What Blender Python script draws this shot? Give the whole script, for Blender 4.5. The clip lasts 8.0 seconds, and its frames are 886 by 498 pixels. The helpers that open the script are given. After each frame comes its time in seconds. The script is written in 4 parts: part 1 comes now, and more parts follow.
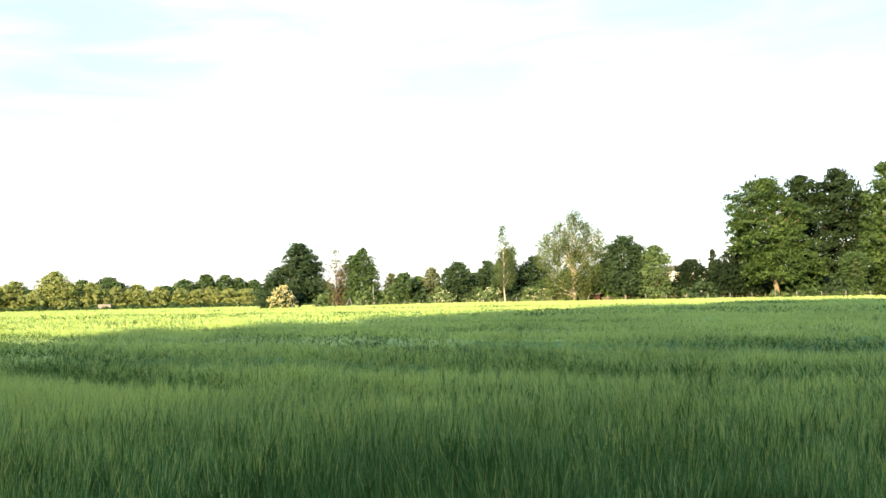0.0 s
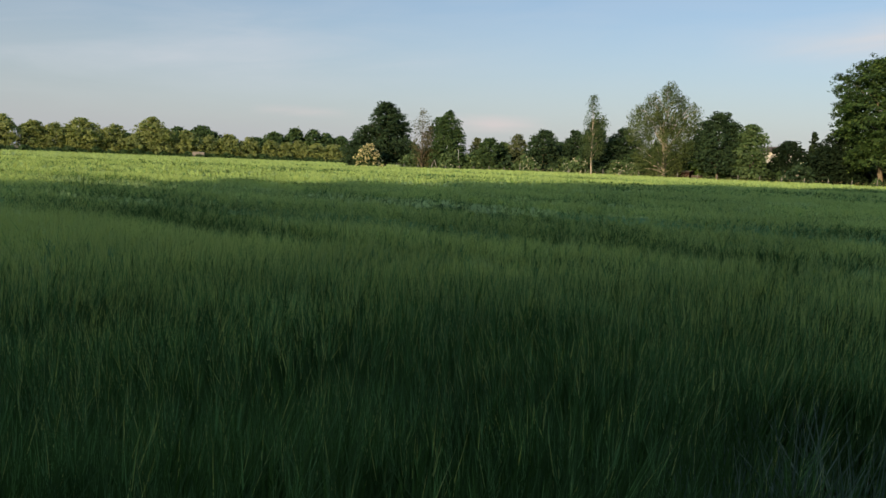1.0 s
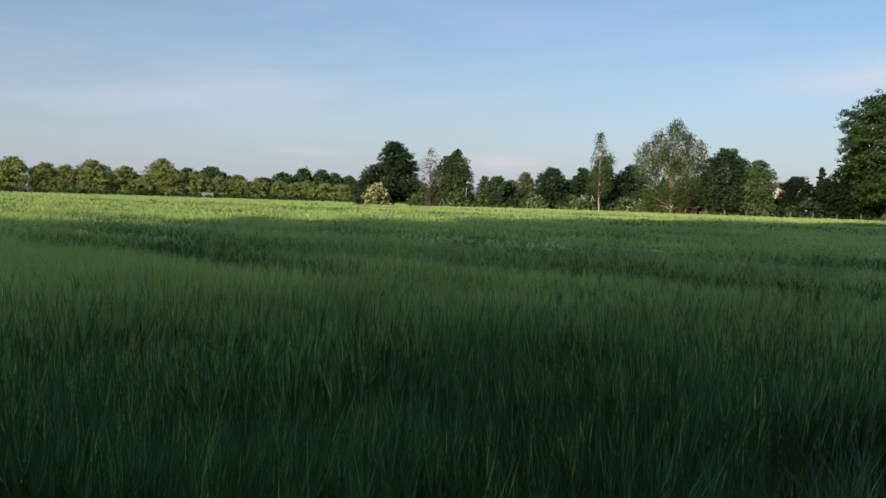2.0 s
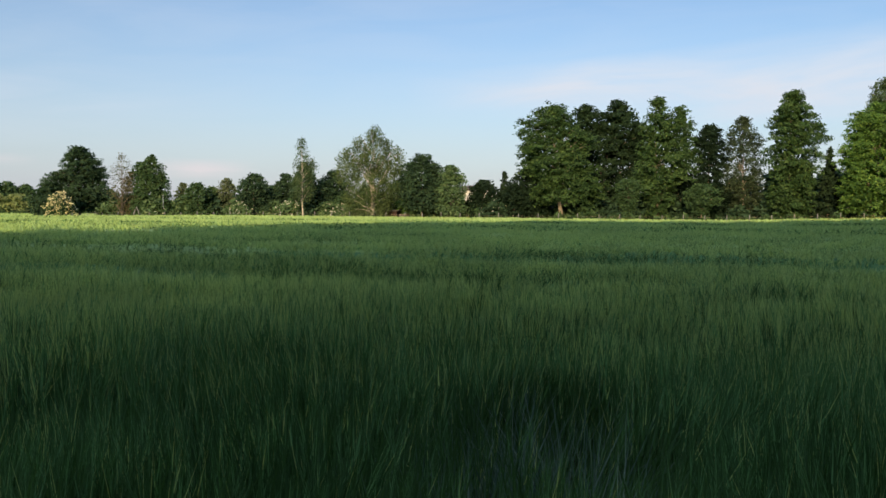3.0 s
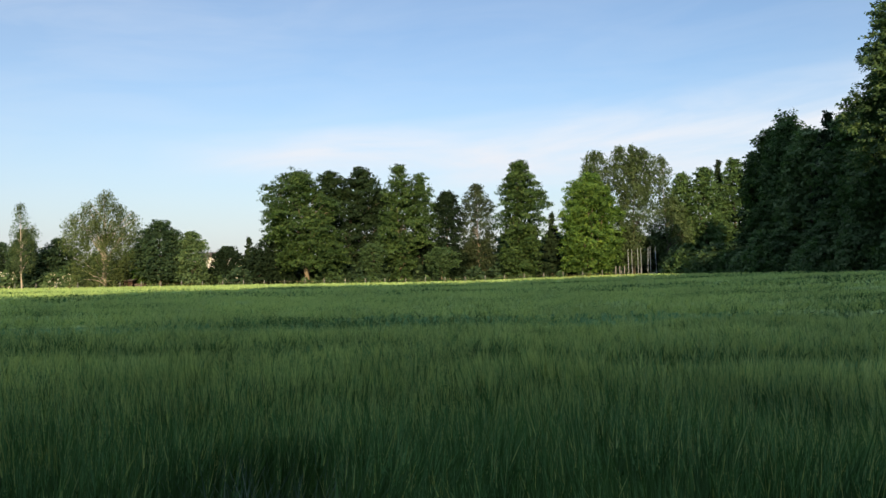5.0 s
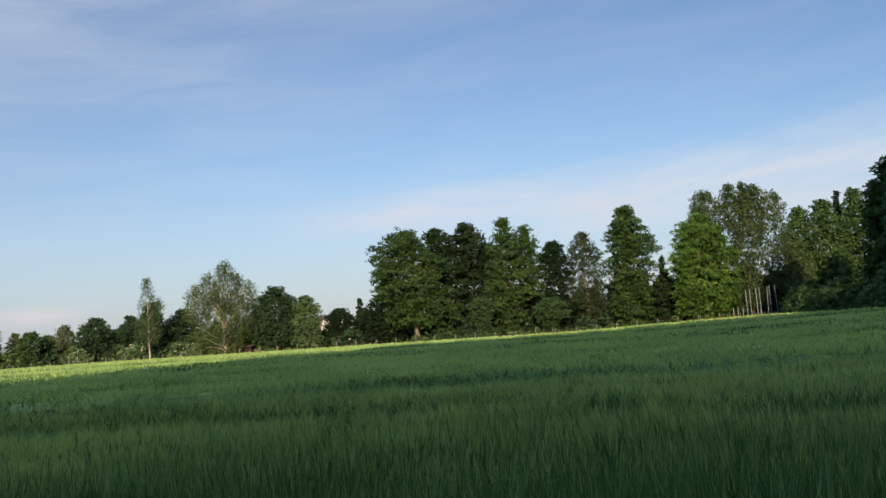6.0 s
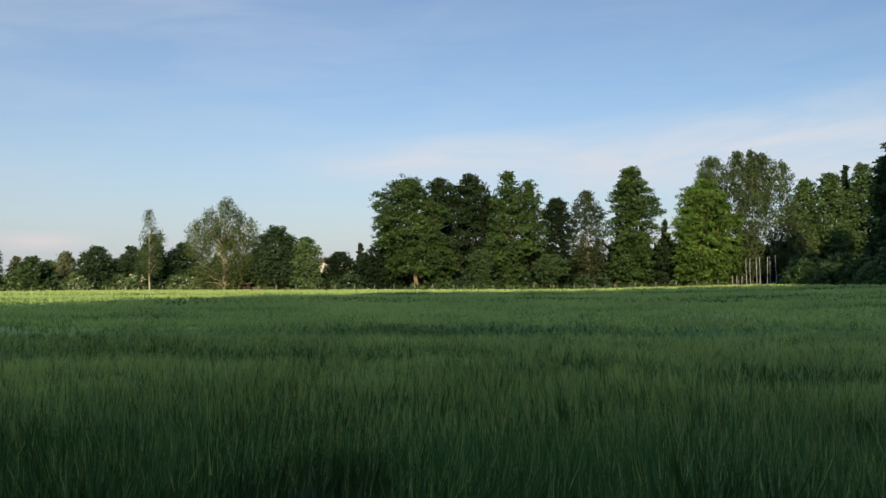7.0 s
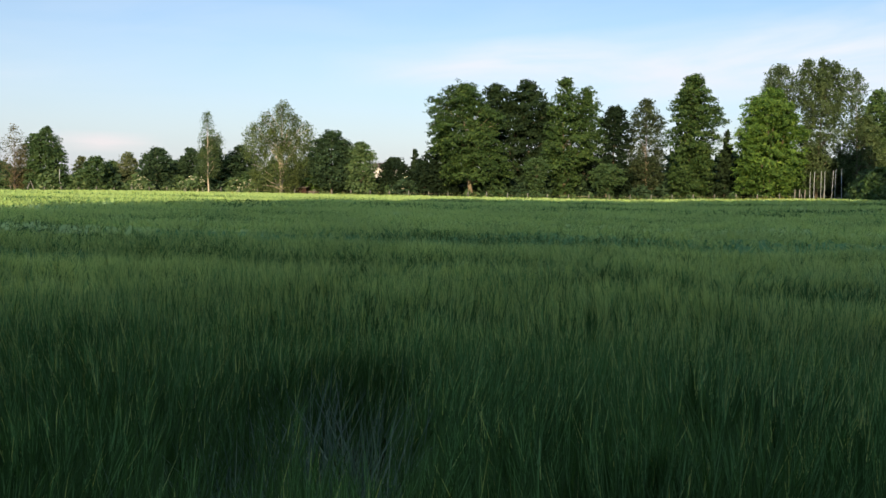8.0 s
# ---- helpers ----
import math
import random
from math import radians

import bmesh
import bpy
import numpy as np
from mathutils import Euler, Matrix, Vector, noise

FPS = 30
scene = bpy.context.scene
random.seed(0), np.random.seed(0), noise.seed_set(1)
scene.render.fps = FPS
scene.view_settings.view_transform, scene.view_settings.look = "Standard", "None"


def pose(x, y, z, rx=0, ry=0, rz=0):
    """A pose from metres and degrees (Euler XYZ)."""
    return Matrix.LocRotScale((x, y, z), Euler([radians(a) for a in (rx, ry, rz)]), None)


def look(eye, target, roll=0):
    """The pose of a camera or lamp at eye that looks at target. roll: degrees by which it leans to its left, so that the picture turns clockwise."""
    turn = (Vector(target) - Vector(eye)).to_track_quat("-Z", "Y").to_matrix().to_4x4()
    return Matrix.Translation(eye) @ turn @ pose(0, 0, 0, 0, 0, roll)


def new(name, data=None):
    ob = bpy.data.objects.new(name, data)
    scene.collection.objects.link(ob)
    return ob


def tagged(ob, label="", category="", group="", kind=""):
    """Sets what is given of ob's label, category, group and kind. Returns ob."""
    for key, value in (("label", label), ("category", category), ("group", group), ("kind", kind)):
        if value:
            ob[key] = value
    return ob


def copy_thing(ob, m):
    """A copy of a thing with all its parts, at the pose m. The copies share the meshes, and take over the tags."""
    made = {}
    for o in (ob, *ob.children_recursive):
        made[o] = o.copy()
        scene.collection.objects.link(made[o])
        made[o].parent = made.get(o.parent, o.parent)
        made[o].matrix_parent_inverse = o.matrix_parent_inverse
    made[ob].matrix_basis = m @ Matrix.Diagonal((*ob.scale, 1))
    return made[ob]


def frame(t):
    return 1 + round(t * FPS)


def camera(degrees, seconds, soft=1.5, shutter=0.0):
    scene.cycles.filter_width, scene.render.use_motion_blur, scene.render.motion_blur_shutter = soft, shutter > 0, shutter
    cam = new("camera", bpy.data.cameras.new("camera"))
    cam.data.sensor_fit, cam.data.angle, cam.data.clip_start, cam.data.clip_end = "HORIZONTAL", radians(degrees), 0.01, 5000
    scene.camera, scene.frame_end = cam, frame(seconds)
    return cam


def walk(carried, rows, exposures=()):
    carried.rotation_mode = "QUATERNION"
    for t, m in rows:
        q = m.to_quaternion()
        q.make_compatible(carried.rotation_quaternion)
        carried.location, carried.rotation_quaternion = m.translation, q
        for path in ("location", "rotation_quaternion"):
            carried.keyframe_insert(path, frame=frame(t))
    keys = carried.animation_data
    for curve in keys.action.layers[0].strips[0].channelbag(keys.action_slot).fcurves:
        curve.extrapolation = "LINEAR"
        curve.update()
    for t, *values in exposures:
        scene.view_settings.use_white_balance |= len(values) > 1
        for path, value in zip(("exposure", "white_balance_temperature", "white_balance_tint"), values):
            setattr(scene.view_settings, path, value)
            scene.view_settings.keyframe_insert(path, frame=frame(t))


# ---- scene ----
cam = camera(55.99, 8.0, soft=1.5)
# seconds, eye, yaw (to the left of +y), pitch, roll
PATH = [
    (0.0, -0.023, -0.011, 1.586, 0.03, 3.35, -1.16),
    (0.5, -0.052, -0.004, 1.602, 5.32, -2.4, 1.5),
    (1.0, -0.054, -0.084, 1.609, 5.64, -5.95, 2.35),
    (1.2, -0.046, -0.096, 1.613, 6.32, -6.08, 2.07),
    (2.3, -0.208, -0.169, 1.517, 5.92, -2.59, 1.55),
    (2.5, -0.204, -0.165, 1.512, 2.59, -2.6, 1.1),
    (2.8, -0.150, -0.175, 1.500, -6.2, -2.63, 0.76),
    (3.0, -0.107, -0.183, 1.494, -13.74, -2.51, 0.54),
    (3.1, -0.085, -0.198, 1.495, -17.75, -2.35, 0.2),
    (3.3, -0.045, -0.235, 1.498, -24.89, -1.66, 0.0),
    (3.5, -0.011, -0.273, 1.502, -29.74, -0.82, -0.25),
    (4.0, 0.024, -0.309, 1.52, -33.04, 1.05, -0.84),
    (4.2, 0.05, -0.269, 1.532, -32.67, 1.08, -0.9),
    (5.3, -0.003, -0.32, 1.508, -28.53, 3.14, -0.82),
    (5.5, -0.009, -0.313, 1.521, -25.66, 4.15, -1.84),
    (6.0, 0.001, -0.318, 1.537, -23.78, 5.85, -3.74),
    (6.5, 0.087, -0.238, 1.536, -24.67, 5.23, -3.24),
    (7.0, 0.208, -0.341, 1.542, -23.42, 2.42, -0.12),
    (7.5, 0.324, -0.385, 1.554, -20.64, -0.33, 1.84),
    (8.0, 0.338, -0.394, 1.554, -19.72, -3.99, 1.06),
]


def heading(eye, yaw, pitch, roll):
    a, b = radians(yaw), radians(pitch)
    ahead = Vector((-math.sin(a) * math.cos(b), math.cos(a) * math.cos(b), math.sin(b)))
    return look(eye, Vector(eye) + ahead, roll)


walk(cam, [(t, heading((x, y, z), yaw, pitch, roll)) for t, x, y, z, yaw, pitch, roll in PATH],
     exposures=[(0.0, 2.38, 7700, 10), (0.2, 2.28, 7500, 10), (0.4, 1.95, 8000, 10), (0.6, 1.24, 8000, 10), (0.8, 1.02, 7500, 10), (1.0, 0.77, 7000, 10), (1.2, 0.67, 6900, 10), (2.3, 0.92, 6400, 10), (2.5, 0.97, 6400, 10), (3.0, 0.97, 6700, 10), (3.5, 0.98, 7100, 10), (4.2, 1.30, 7200, 10), (5.5, 1.0, 6700, 10), (6.5, 0.80, 6600, 10), (7.0, 0.86, 6800, 10), (8.0, 1.22, 6800, 10)])

# ---- light: a low evening sun behind the camera, and the sky ----
SUN_AZ, SUN_EL = -27.0, 15.4   # the light travels towards this heading (left of +y positive)
travel = Vector((-math.sin(radians(SUN_AZ)), math.cos(radians(SUN_AZ)), -math.tan(radians(SUN_EL)))).normalized()
sun = new("sun", bpy.data.lights.new("sun", "SUN"))
sun.data.energy, sun.data.angle, sun.data.color = 4.8, radians(0.6), (1.0, 0.66, 0.33)
sun.rotation_euler = travel.to_track_quat("-Z", "Y").to_euler()

world = bpy.data.worlds.new("evening_sky")
scene.world = world
world.use_nodes = True
wt = world.node_tree
wt.nodes.clear()


def wn(kind, **kw):
    n = wt.nodes.new(kind)
    for k, v in kw.items():
        n.inputs[k].default_value = v
    return n


def wmath(op, a, b=None, c=None, clamp=False):
    n = wt.nodes.new("ShaderNodeMath")
    n.operation, n.use_clamp = op, clamp
    for i, v in enumerate((a, b, c)):
        if v is None:
            continue
        if isinstance(v, (int, float)):
            n.inputs[i].default_value = v
        else:
            wt.links.new(v, n.inputs[i])
    return n.outputs[0]


sky = wt.nodes.new("ShaderNodeTexSky")
sky.sky_type, sky.sun_disc = "NISHITA", False
sky.sun_elevation, sky.sun_rotation = radians(SUN_EL), radians(180 - SUN_AZ)
sky.air_density, sky.dust_density, sky.ozone_density = 1.0, 0.6, 1.6
coord = wt.nodes.new("ShaderNodeTexCoord")
split = wt.nodes.new("ShaderNodeSeparateXYZ")
wt.links.new(coord.outputs["Generated"], split.inputs[0])
sx, sy, sz = split.outputs
flat = wmath("SQRT", wmath("ADD", wmath("MULTIPLY", sx, sx), wmath("MULTIPLY", sy, sy)))
azim = wmath("MULTIPLY", wmath("ARCTAN2", wmath("MULTIPLY", sx, -1.0), sy), 57.2958)
elev = wmath("MULTIPLY", wmath("ARCTAN2", sz, flat), 57.2958)
combine = wt.nodes.new("ShaderNodeCombineXYZ")
wt.links.new(wmath("MULTIPLY", azim, 0.055), combine.inputs[0])
wt.links.new(wmath("ADD", wmath("MULTIPLY", elev, 0.30), wmath("MULTIPLY", azim, 0.02)), combine.inputs[1])
cirrus = wn("ShaderNodeTexNoise", Scale=1.3, Detail=7.0, Roughness=0.58, Distortion=0.5)
wt.links.new(combine.outputs[0], cirrus.inputs["Vector"])
streak = wn("ShaderNodeMapRange")
for key, v in (("From Min", 0.36), ("From Max", 0.72), ("To Min", 0.0), ("To Max", 1.0)):
    streak.inputs[key].default_value = v
wt.links.new(cirrus.outputs["Fac"], streak.inputs["Value"])


def bump_at(value, centre, half):
    """1 at the centre, falling to 0 at half on either side."""
    return wmath("SMOOTH_MIN", wmath("SUBTRACT", 1.0, wmath("DIVIDE", wmath("ABSOLUTE", wmath("SUBTRACT", value, centre)), half), clamp=True), 1.0, 0.2)


# a long veil of cloud that thickens to the right, a thinner one to the left, haze over the horizon
veil_mid = wmath("ADD", 7.9, wmath("MULTIPLY", azim, -0.012))
veil_half = wmath("ADD", 1.2, wmath("MULTIPLY", wmath("ADD", wmath("MULTIPLY", azim, -1.0), -12.0, clamp=False), 0.055))
veil_in = wmath("MULTIPLY", wmath("ADD", wmath("MULTIPLY", azim, -1.0), -11.0), 0.09, clamp=True)
veil_off = wmath("DIVIDE", wmath("ABSOLUTE", wmath("SUBTRACT", elev, veil_mid)), wmath("MAXIMUM", veil_half, 0.4))
veil = wmath("MULTIPLY", wmath("SUBTRACT", 1.25, veil_off, clamp=True), veil_in)
left_veil = wmath("MULTIPLY", bump_at(elev, 6.0, 4.0), wmath("MULTIPLY", wmath("ADD", azim, 2.0), 0.05, clamp=True))
cover = wmath("ADD", wmath("MULTIPLY", veil, 1.15), wmath("MULTIPLY", left_veil, 0.55))
cover = wmath("MULTIPLY", cover, wmath("ADD", 0.35, wmath("MULTIPLY", streak.outputs[0], 0.75)), clamp=True)
# cirrus-like cover added above the view to fill the shade; fainter at left
high = wmath("MULTIPLY", wmath("SUBTRACT", elev, 21.0), 0.045, clamp=True)
high = wmath("ADD", high, wmath("MULTIPLY", wmath("MULTIPLY", wmath("SUBTRACT", elev, 6.0), 0.028, clamp=True), wmath("MULTIPLY", wmath("ADD", azim, 30.0), 0.025, clamp=True)), clamp=True)
cover = wmath("ADD", cover, wmath("MULTIPLY", streak.outputs[0], 0.12), clamp=True)
cover = wmath("ADD", cover, wmath("MULTIPLY", high, wmath("ADD", 0.5, wmath("MULTIPLY", streak.outputs[0], 0.5))), clamp=True)
haze = wmath("MULTIPLY", wmath("POWER", wmath("SUBTRACT", 1.0, wmath("DIVIDE", elev, 13.0), clamp=True), 1.5), 0.9, clamp=True)
tint = wt.nodes.new("ShaderNodeMix")
tint.data_type, tint.blend_type = "RGBA", "MULTIPLY"
tint.inputs["Factor"].default_value = 1.0
wt.links.new(sky.outputs[0], tint.inputs["A"])
tint.inputs["B"].default_value = (1.02, 1.10, 1.27, 1)
mix = wt.nodes.new("ShaderNodeMix")
mix.data_type = "RGBA"
wt.links.new(cover, mix.inputs["Factor"])
wt.links.new(tint.outputs["Result"], mix.inputs["A"])
mix.inputs["B"].default_value = (6.3, 6.9, 7.9, 1)
hazy = wt.nodes.new("ShaderNodeMix")
hazy.data_type = "RGBA"
wt.links.new(wmath("MULTIPLY", haze, wmath("SUBTRACT", 1.0, wmath("MULTIPLY", cover, 0.7))), hazy.inputs["Factor"])
wt.links.new(mix.outputs["Result"], hazy.inputs["A"])
hazy.inputs["B"].default_value = (4.5, 4.9, 6.0, 1)
# two small pinkish clouds low in the sky
puffs = wmath("ADD", wmath("MULTIPLY", bump_at(azim, 2.6, 4.0), bump_at(elev, 2.7, 0.75)), wmath("MULTIPLY", bump_at(azim, 15.5, 3.5), bump_at(elev, 3.0, 0.45)))
puffs = wmath("MULTIPLY", puffs, wmath("ADD", 0.3, streak.outputs[0]), clamp=True)
pink = wt.nodes.new("ShaderNodeMix")
pink.data_type = "RGBA"
wt.links.new(wmath("MULTIPLY", puffs, 0.8), pink.inputs["Factor"])
wt.links.new(hazy.outputs["Result"], pink.inputs["A"])
pink.inputs["B"].default_value = (7.6, 6.6, 7.0, 1)
back = wn("ShaderNodeBackground", Strength=0.058)
wt.links.new(pink.outputs["Result"], back.inputs["Color"])
wt.links.new(back.outputs[0], wt.nodes.new("ShaderNodeOutputWorld").inputs["Surface"])


# ---- materials ----
class Mat:
    """A node material under construction."""

    def __init__(self, name, roughness=0.6):
        self.mat = bpy.data.materials.new(name)
        self.mat.use_nodes = True
        self.nt = self.mat.node_tree
        self.bsdf = self.nt.nodes["Principled BSDF"]
        self.out = self.nt.nodes["Material Output"]
        self.bsdf.inputs["Roughness"].default_value = roughness

    def node(self, kind, **kw):
        n = self.nt.nodes.new(kind)
        for k, v in kw.items():
            n.inputs[k].default_value = v
        return n

    def link(self, a, b):
        self.nt.links.new(a, b)

    def noise(self, scale, detail=4.0, stretch=(1, 1, 1), use="Object"):
        tc, mp = self.node("ShaderNodeTexCoord"), self.node("ShaderNodeMapping")
        mp.inputs["Scale"].default_value = stretch
        n = self.node("ShaderNodeTexNoise", Scale=scale, Detail=detail)
        self.link(tc.outputs[use], mp.inputs["Vector"])
        self.link(mp.outputs["Vector"], n.inputs["Vector"])
        return n.outputs["Fac"]

    def ramp(self, fac, stops):
        r = self.node("ShaderNodeValToRGB")
        while len(r.color_ramp.elements) < len(stops):
            r.color_ramp.elements.new(0.5)
        for e, (p, c) in zip(r.color_ramp.elements, stops):
            e.position, e.color = p, (*c, 1)
        self.link(fac, r.inputs["Fac"])
        return r.outputs["Color"]

    def mixed(self, fac, a, b, mode="MIX"):
        m = self.node("ShaderNodeMix")
        m.data_type, m.blend_type = "RGBA", mode
        for key, v in (("Factor", fac), ("A", a), ("B", b)):
            if isinstance(v, (int, float)):
                m.inputs[key].default_value = v
            elif isinstance(v, tuple):
                m.inputs[key].default_value = (*v, 1)
            else:
                self.link(v, m.inputs[key])
        return m.outputs["Result"]

    def bump(self, height, strength=0.4, distance=0.02):
        b = self.node("ShaderNodeBump", Strength=strength, Distance=distance)
        self.link(height, b.inputs["Height"])
        self.link(b.outputs["Normal"], self.bsdf.inputs["Normal"])


def foliage(name, dark, light, extra=None, passing=0.3, rough=0.55, clump=0.35, gloss=0.3, patch=1.0, through_=(1.2, 1.35, 0.6)):
    """Leaves: each one its own shade, whole boughs a little different, some light let through."""
    m = Mat(name, rough)
    geo = m.node("ShaderNodeNewGeometry")
    each = m.ramp(geo.outputs["Random Per Island"], [(0.0, dark), (0.75, light), (1.0, extra or light)])
    bough = m.ramp(m.noise(clump, 3.0), [(0.3, (1 - 0.26 * patch, 1 - 0.22 * patch, 1 - 0.22 * patch)), (0.7, (1 + 0.25 * patch, 1 + 0.22 * patch, 1 + 0.12 * patch))])
    col = m.mixed(1.0, each, bough, "MULTIPLY")
    m.link(col, m.bsdf.inputs["Base Color"])
    m.bsdf.inputs["Specular IOR Level"].default_value = gloss
    tr = m.node("ShaderNodeBsdfTranslucent")
    m.link(m.mixed(1.0, col, through_, "MULTIPLY"), tr.inputs["Color"])
    mx = m.node("ShaderNodeMixShader", Fac=passing)
    m.link(m.bsdf.outputs[0], mx.inputs[1])
    m.link(tr.outputs[0], mx.inputs[2])
    m.link(mx.outputs[0], m.out.inputs["Surface"])
    return m.mat


def solid(name, a, b, scale, rough=0.7, stretch=(1, 1, 1), bump=0.4, dist=0.02, metal=0.0):
    """A surface of two shades of one stuff, with grain at two scales and fine relief."""
    m = Mat(name, rough)
    n1, n2 = m.noise(scale, 5.0, stretch), m.noise(scale * 6.0, 3.0, stretch)
    add = m.node("ShaderNodeMath")
    add.operation, add.use_clamp = "MULTIPLY_ADD", True
    m.link(n1, add.inputs[0])
    add.inputs[1].default_value = 1.6
    sub = m.node("ShaderNodeMath")
    sub.operation = "MULTIPLY_ADD"
    m.link(n2, sub.inputs[0])
    sub.inputs[1].default_value, sub.inputs[2].default_value = 0.6, -0.6
    m.link(sub.outputs[0], add.inputs[2])
    m.link(m.mixed(add.outputs[0], a, b), m.bsdf.inputs["Base Color"])
    m.bsdf.inputs["Metallic"].default_value = metal
    m.bump(n2, bump, dist)
    return m.mat


LEAF_LIME = foliage("lime_leaves", (0.017, 0.047, 0.022), (0.036, 0.082, 0.033), (0.072, 0.130, 0.048), passing=0.26, rough=0.6, gloss=0.15, patch=1.2)
LEAF_DARK = foliage("dark_leaves", (0.017, 0.044, 0.032), (0.032, 0.070, 0.046), (0.050, 0.096, 0.060), rough=0.65, gloss=0.1)
LEAF_MID = foliage("hedge_leaves", (0.024, 0.062, 0.034), (0.046, 0.098, 0.050), (0.066, 0.124, 0.064), rough=0.6, gloss=0.15)
LEAF_FRESH = foliage("fresh_leaves", (0.034, 0.090, 0.034), (0.078, 0.170, 0.048), (0.135, 0.240, 0.066), passing=0.4, gloss=0.15, patch=1.3)
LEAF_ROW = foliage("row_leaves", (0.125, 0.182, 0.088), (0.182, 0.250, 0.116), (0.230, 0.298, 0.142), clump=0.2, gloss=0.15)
LEAF_CORNER = foliage("corner_leaves", (0.030, 0.074, 0.038), (0.054, 0.118, 0.054), (0.080, 0.154, 0.068), passing=0.3, gloss=0.15)
LEAF_ALDER = foliage("alder_leaves", (0.024, 0.045, 0.029), (0.040, 0.068, 0.043), (0.054, 0.082, 0.054), gloss=0.15)
LEAF_BIRCH = foliage("birch_leaves", (0.036, 0.070, 0.040), (0.063, 0.112, 0.063), (0.090, 0.144, 0.084), passing=0.36, gloss=0.15)
LEAF_WEEP = foliage("weeping_leaves", (0.048, 0.082, 0.042), (0.076, 0.122, 0.060), (0.104, 0.156, 0.080), passing=0.35, gloss=0.1)
LEAF_SHRUB = foliage("shrub_leaves", (0.046, 0.102, 0.060), (0.080, 0.150, 0.082), (0.115, 0.190, 0.108), gloss=0.15)
LEAF_PALE = foliage("pale_leaves", (0.060, 0.092, 0.060), (0.100, 0.140, 0.088), gloss=0.15)
LEAF_RUST = foliage("rust_leaves", (0.058, 0.068, 0.044), (0.085, 0.094, 0.060), gloss=0.15)
# darkest leaf colours: the lime behind, the dark trees and thickets
LEAF_DEEP_LIME = foliage("deep_lime_leaves", (0.010, 0.027, 0.018), (0.018, 0.042, 0.025), (0.030, 0.060, 0.031), rough=0.65, gloss=0.1, patch=1.3)
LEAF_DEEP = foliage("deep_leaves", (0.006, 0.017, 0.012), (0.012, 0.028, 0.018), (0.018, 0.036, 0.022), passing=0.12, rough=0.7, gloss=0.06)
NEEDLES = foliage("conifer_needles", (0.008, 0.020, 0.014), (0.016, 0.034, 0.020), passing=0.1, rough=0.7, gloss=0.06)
BLOSSOM = foliage("cream_blossom", (0.56, 0.58, 0.36), (0.80, 0.80, 0.58), passing=0.2)
BLOSSOM_WHITE = foliage("white_blossom", (0.52, 0.57, 0.60), (0.70, 0.76, 0.80), passing=0.2)
BARK = solid("bark", (0.05, 0.05, 0.045), (0.12, 0.115, 0.10), 3.0, 0.9, (1, 1, 0.25), 0.8, 0.05)
BARK_LIME = solid("lime_bark", (0.09, 0.09, 0.08), (0.19, 0.185, 0.16), 3.0, 0.9, (1, 1, 0.25), 0.8, 0.05)
BARK_BIRCH = solid("birch_bark", (0.15, 0.155, 0.16), (0.40, 0.41, 0.41), 1.6, 0.8, (1, 1, 3.0), 0.4, 0.01)
POST = solid("weathered_post", (0.08, 0.10, 0.12), (0.17, 0.20, 0.24), 5.0, 0.85, (1, 1, 0.3), 0.5, 0.01)
POLE = solid("grey_pole", (0.17, 0.24, 0.33), (0.28, 0.38, 0.50), 3.0, 0.6, (1, 1, 0.2), 0.3, 0.005)
WIRE = solid("fence_wire", (0.18, 0.17, 0.15), (0.30, 0.28, 0.26), 20.0, 0.5, metal=0.8)
SOIL = solid("field_soil", (0.030, 0.034, 0.014), (0.060, 0.066, 0.026), 2.5, 0.95, (1, 1, 1), 0.8, 0.06)
GRASS = foliage("margin_grass", (0.10, 0.135, 0.045), (0.22, 0.24, 0.09), (0.30, 0.28, 0.13))
PLASTER = solid("cream_plaster", (0.44, 0.52, 0.60), (0.54, 0.62, 0.70), 1.0, 0.9)
ROOF = solid("tile_roof", (0.045, 0.042, 0.042), (0.075, 0.068, 0.066), 4.0, 0.85)
TIMBER = solid("shed_timber", (0.03, 0.03, 0.032), (0.065, 0.065, 0.07), 3.0, 0.9, (1, 1, 0.2))
SHEET_RED = solid("red_paint", (0.014, 0.007, 0.008), (0.026, 0.011, 0.012), 3.0, 0.9)
SHEET_GREY = solid("grey_sheet", (0.12, 0.13, 0.15), (0.19, 0.205, 0.23), 2.0, 0.8)

# barley: blue-green blades, paler ears and beards, and a darker ear colour for shade
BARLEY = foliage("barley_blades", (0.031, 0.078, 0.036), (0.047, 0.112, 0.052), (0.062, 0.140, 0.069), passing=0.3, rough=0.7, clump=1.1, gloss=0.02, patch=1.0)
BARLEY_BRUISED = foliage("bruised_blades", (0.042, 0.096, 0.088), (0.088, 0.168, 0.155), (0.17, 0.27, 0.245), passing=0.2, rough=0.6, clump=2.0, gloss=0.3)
BARLEY_EAR_SHADED = foliage("barley_ears_shaded", (0.085, 0.204, 0.108), (0.101, 0.234, 0.125), (0.120, 0.266, 0.144), passing=0.28, rough=0.8, clump=0.7, gloss=0.02, patch=0.8)
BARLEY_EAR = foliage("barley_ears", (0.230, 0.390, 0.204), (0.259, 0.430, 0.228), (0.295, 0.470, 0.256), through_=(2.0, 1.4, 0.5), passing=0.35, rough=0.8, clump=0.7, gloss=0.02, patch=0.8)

# ---- the lie of the land ----
ALONG = np.array([0.8864, -0.4629])   # the fence runs this way, left to right
AWAY = np.array([0.4629, 0.8864])     # from the camera towards the fence
FENCE = 116.7                         # metres from the origin to the fence, along AWAY
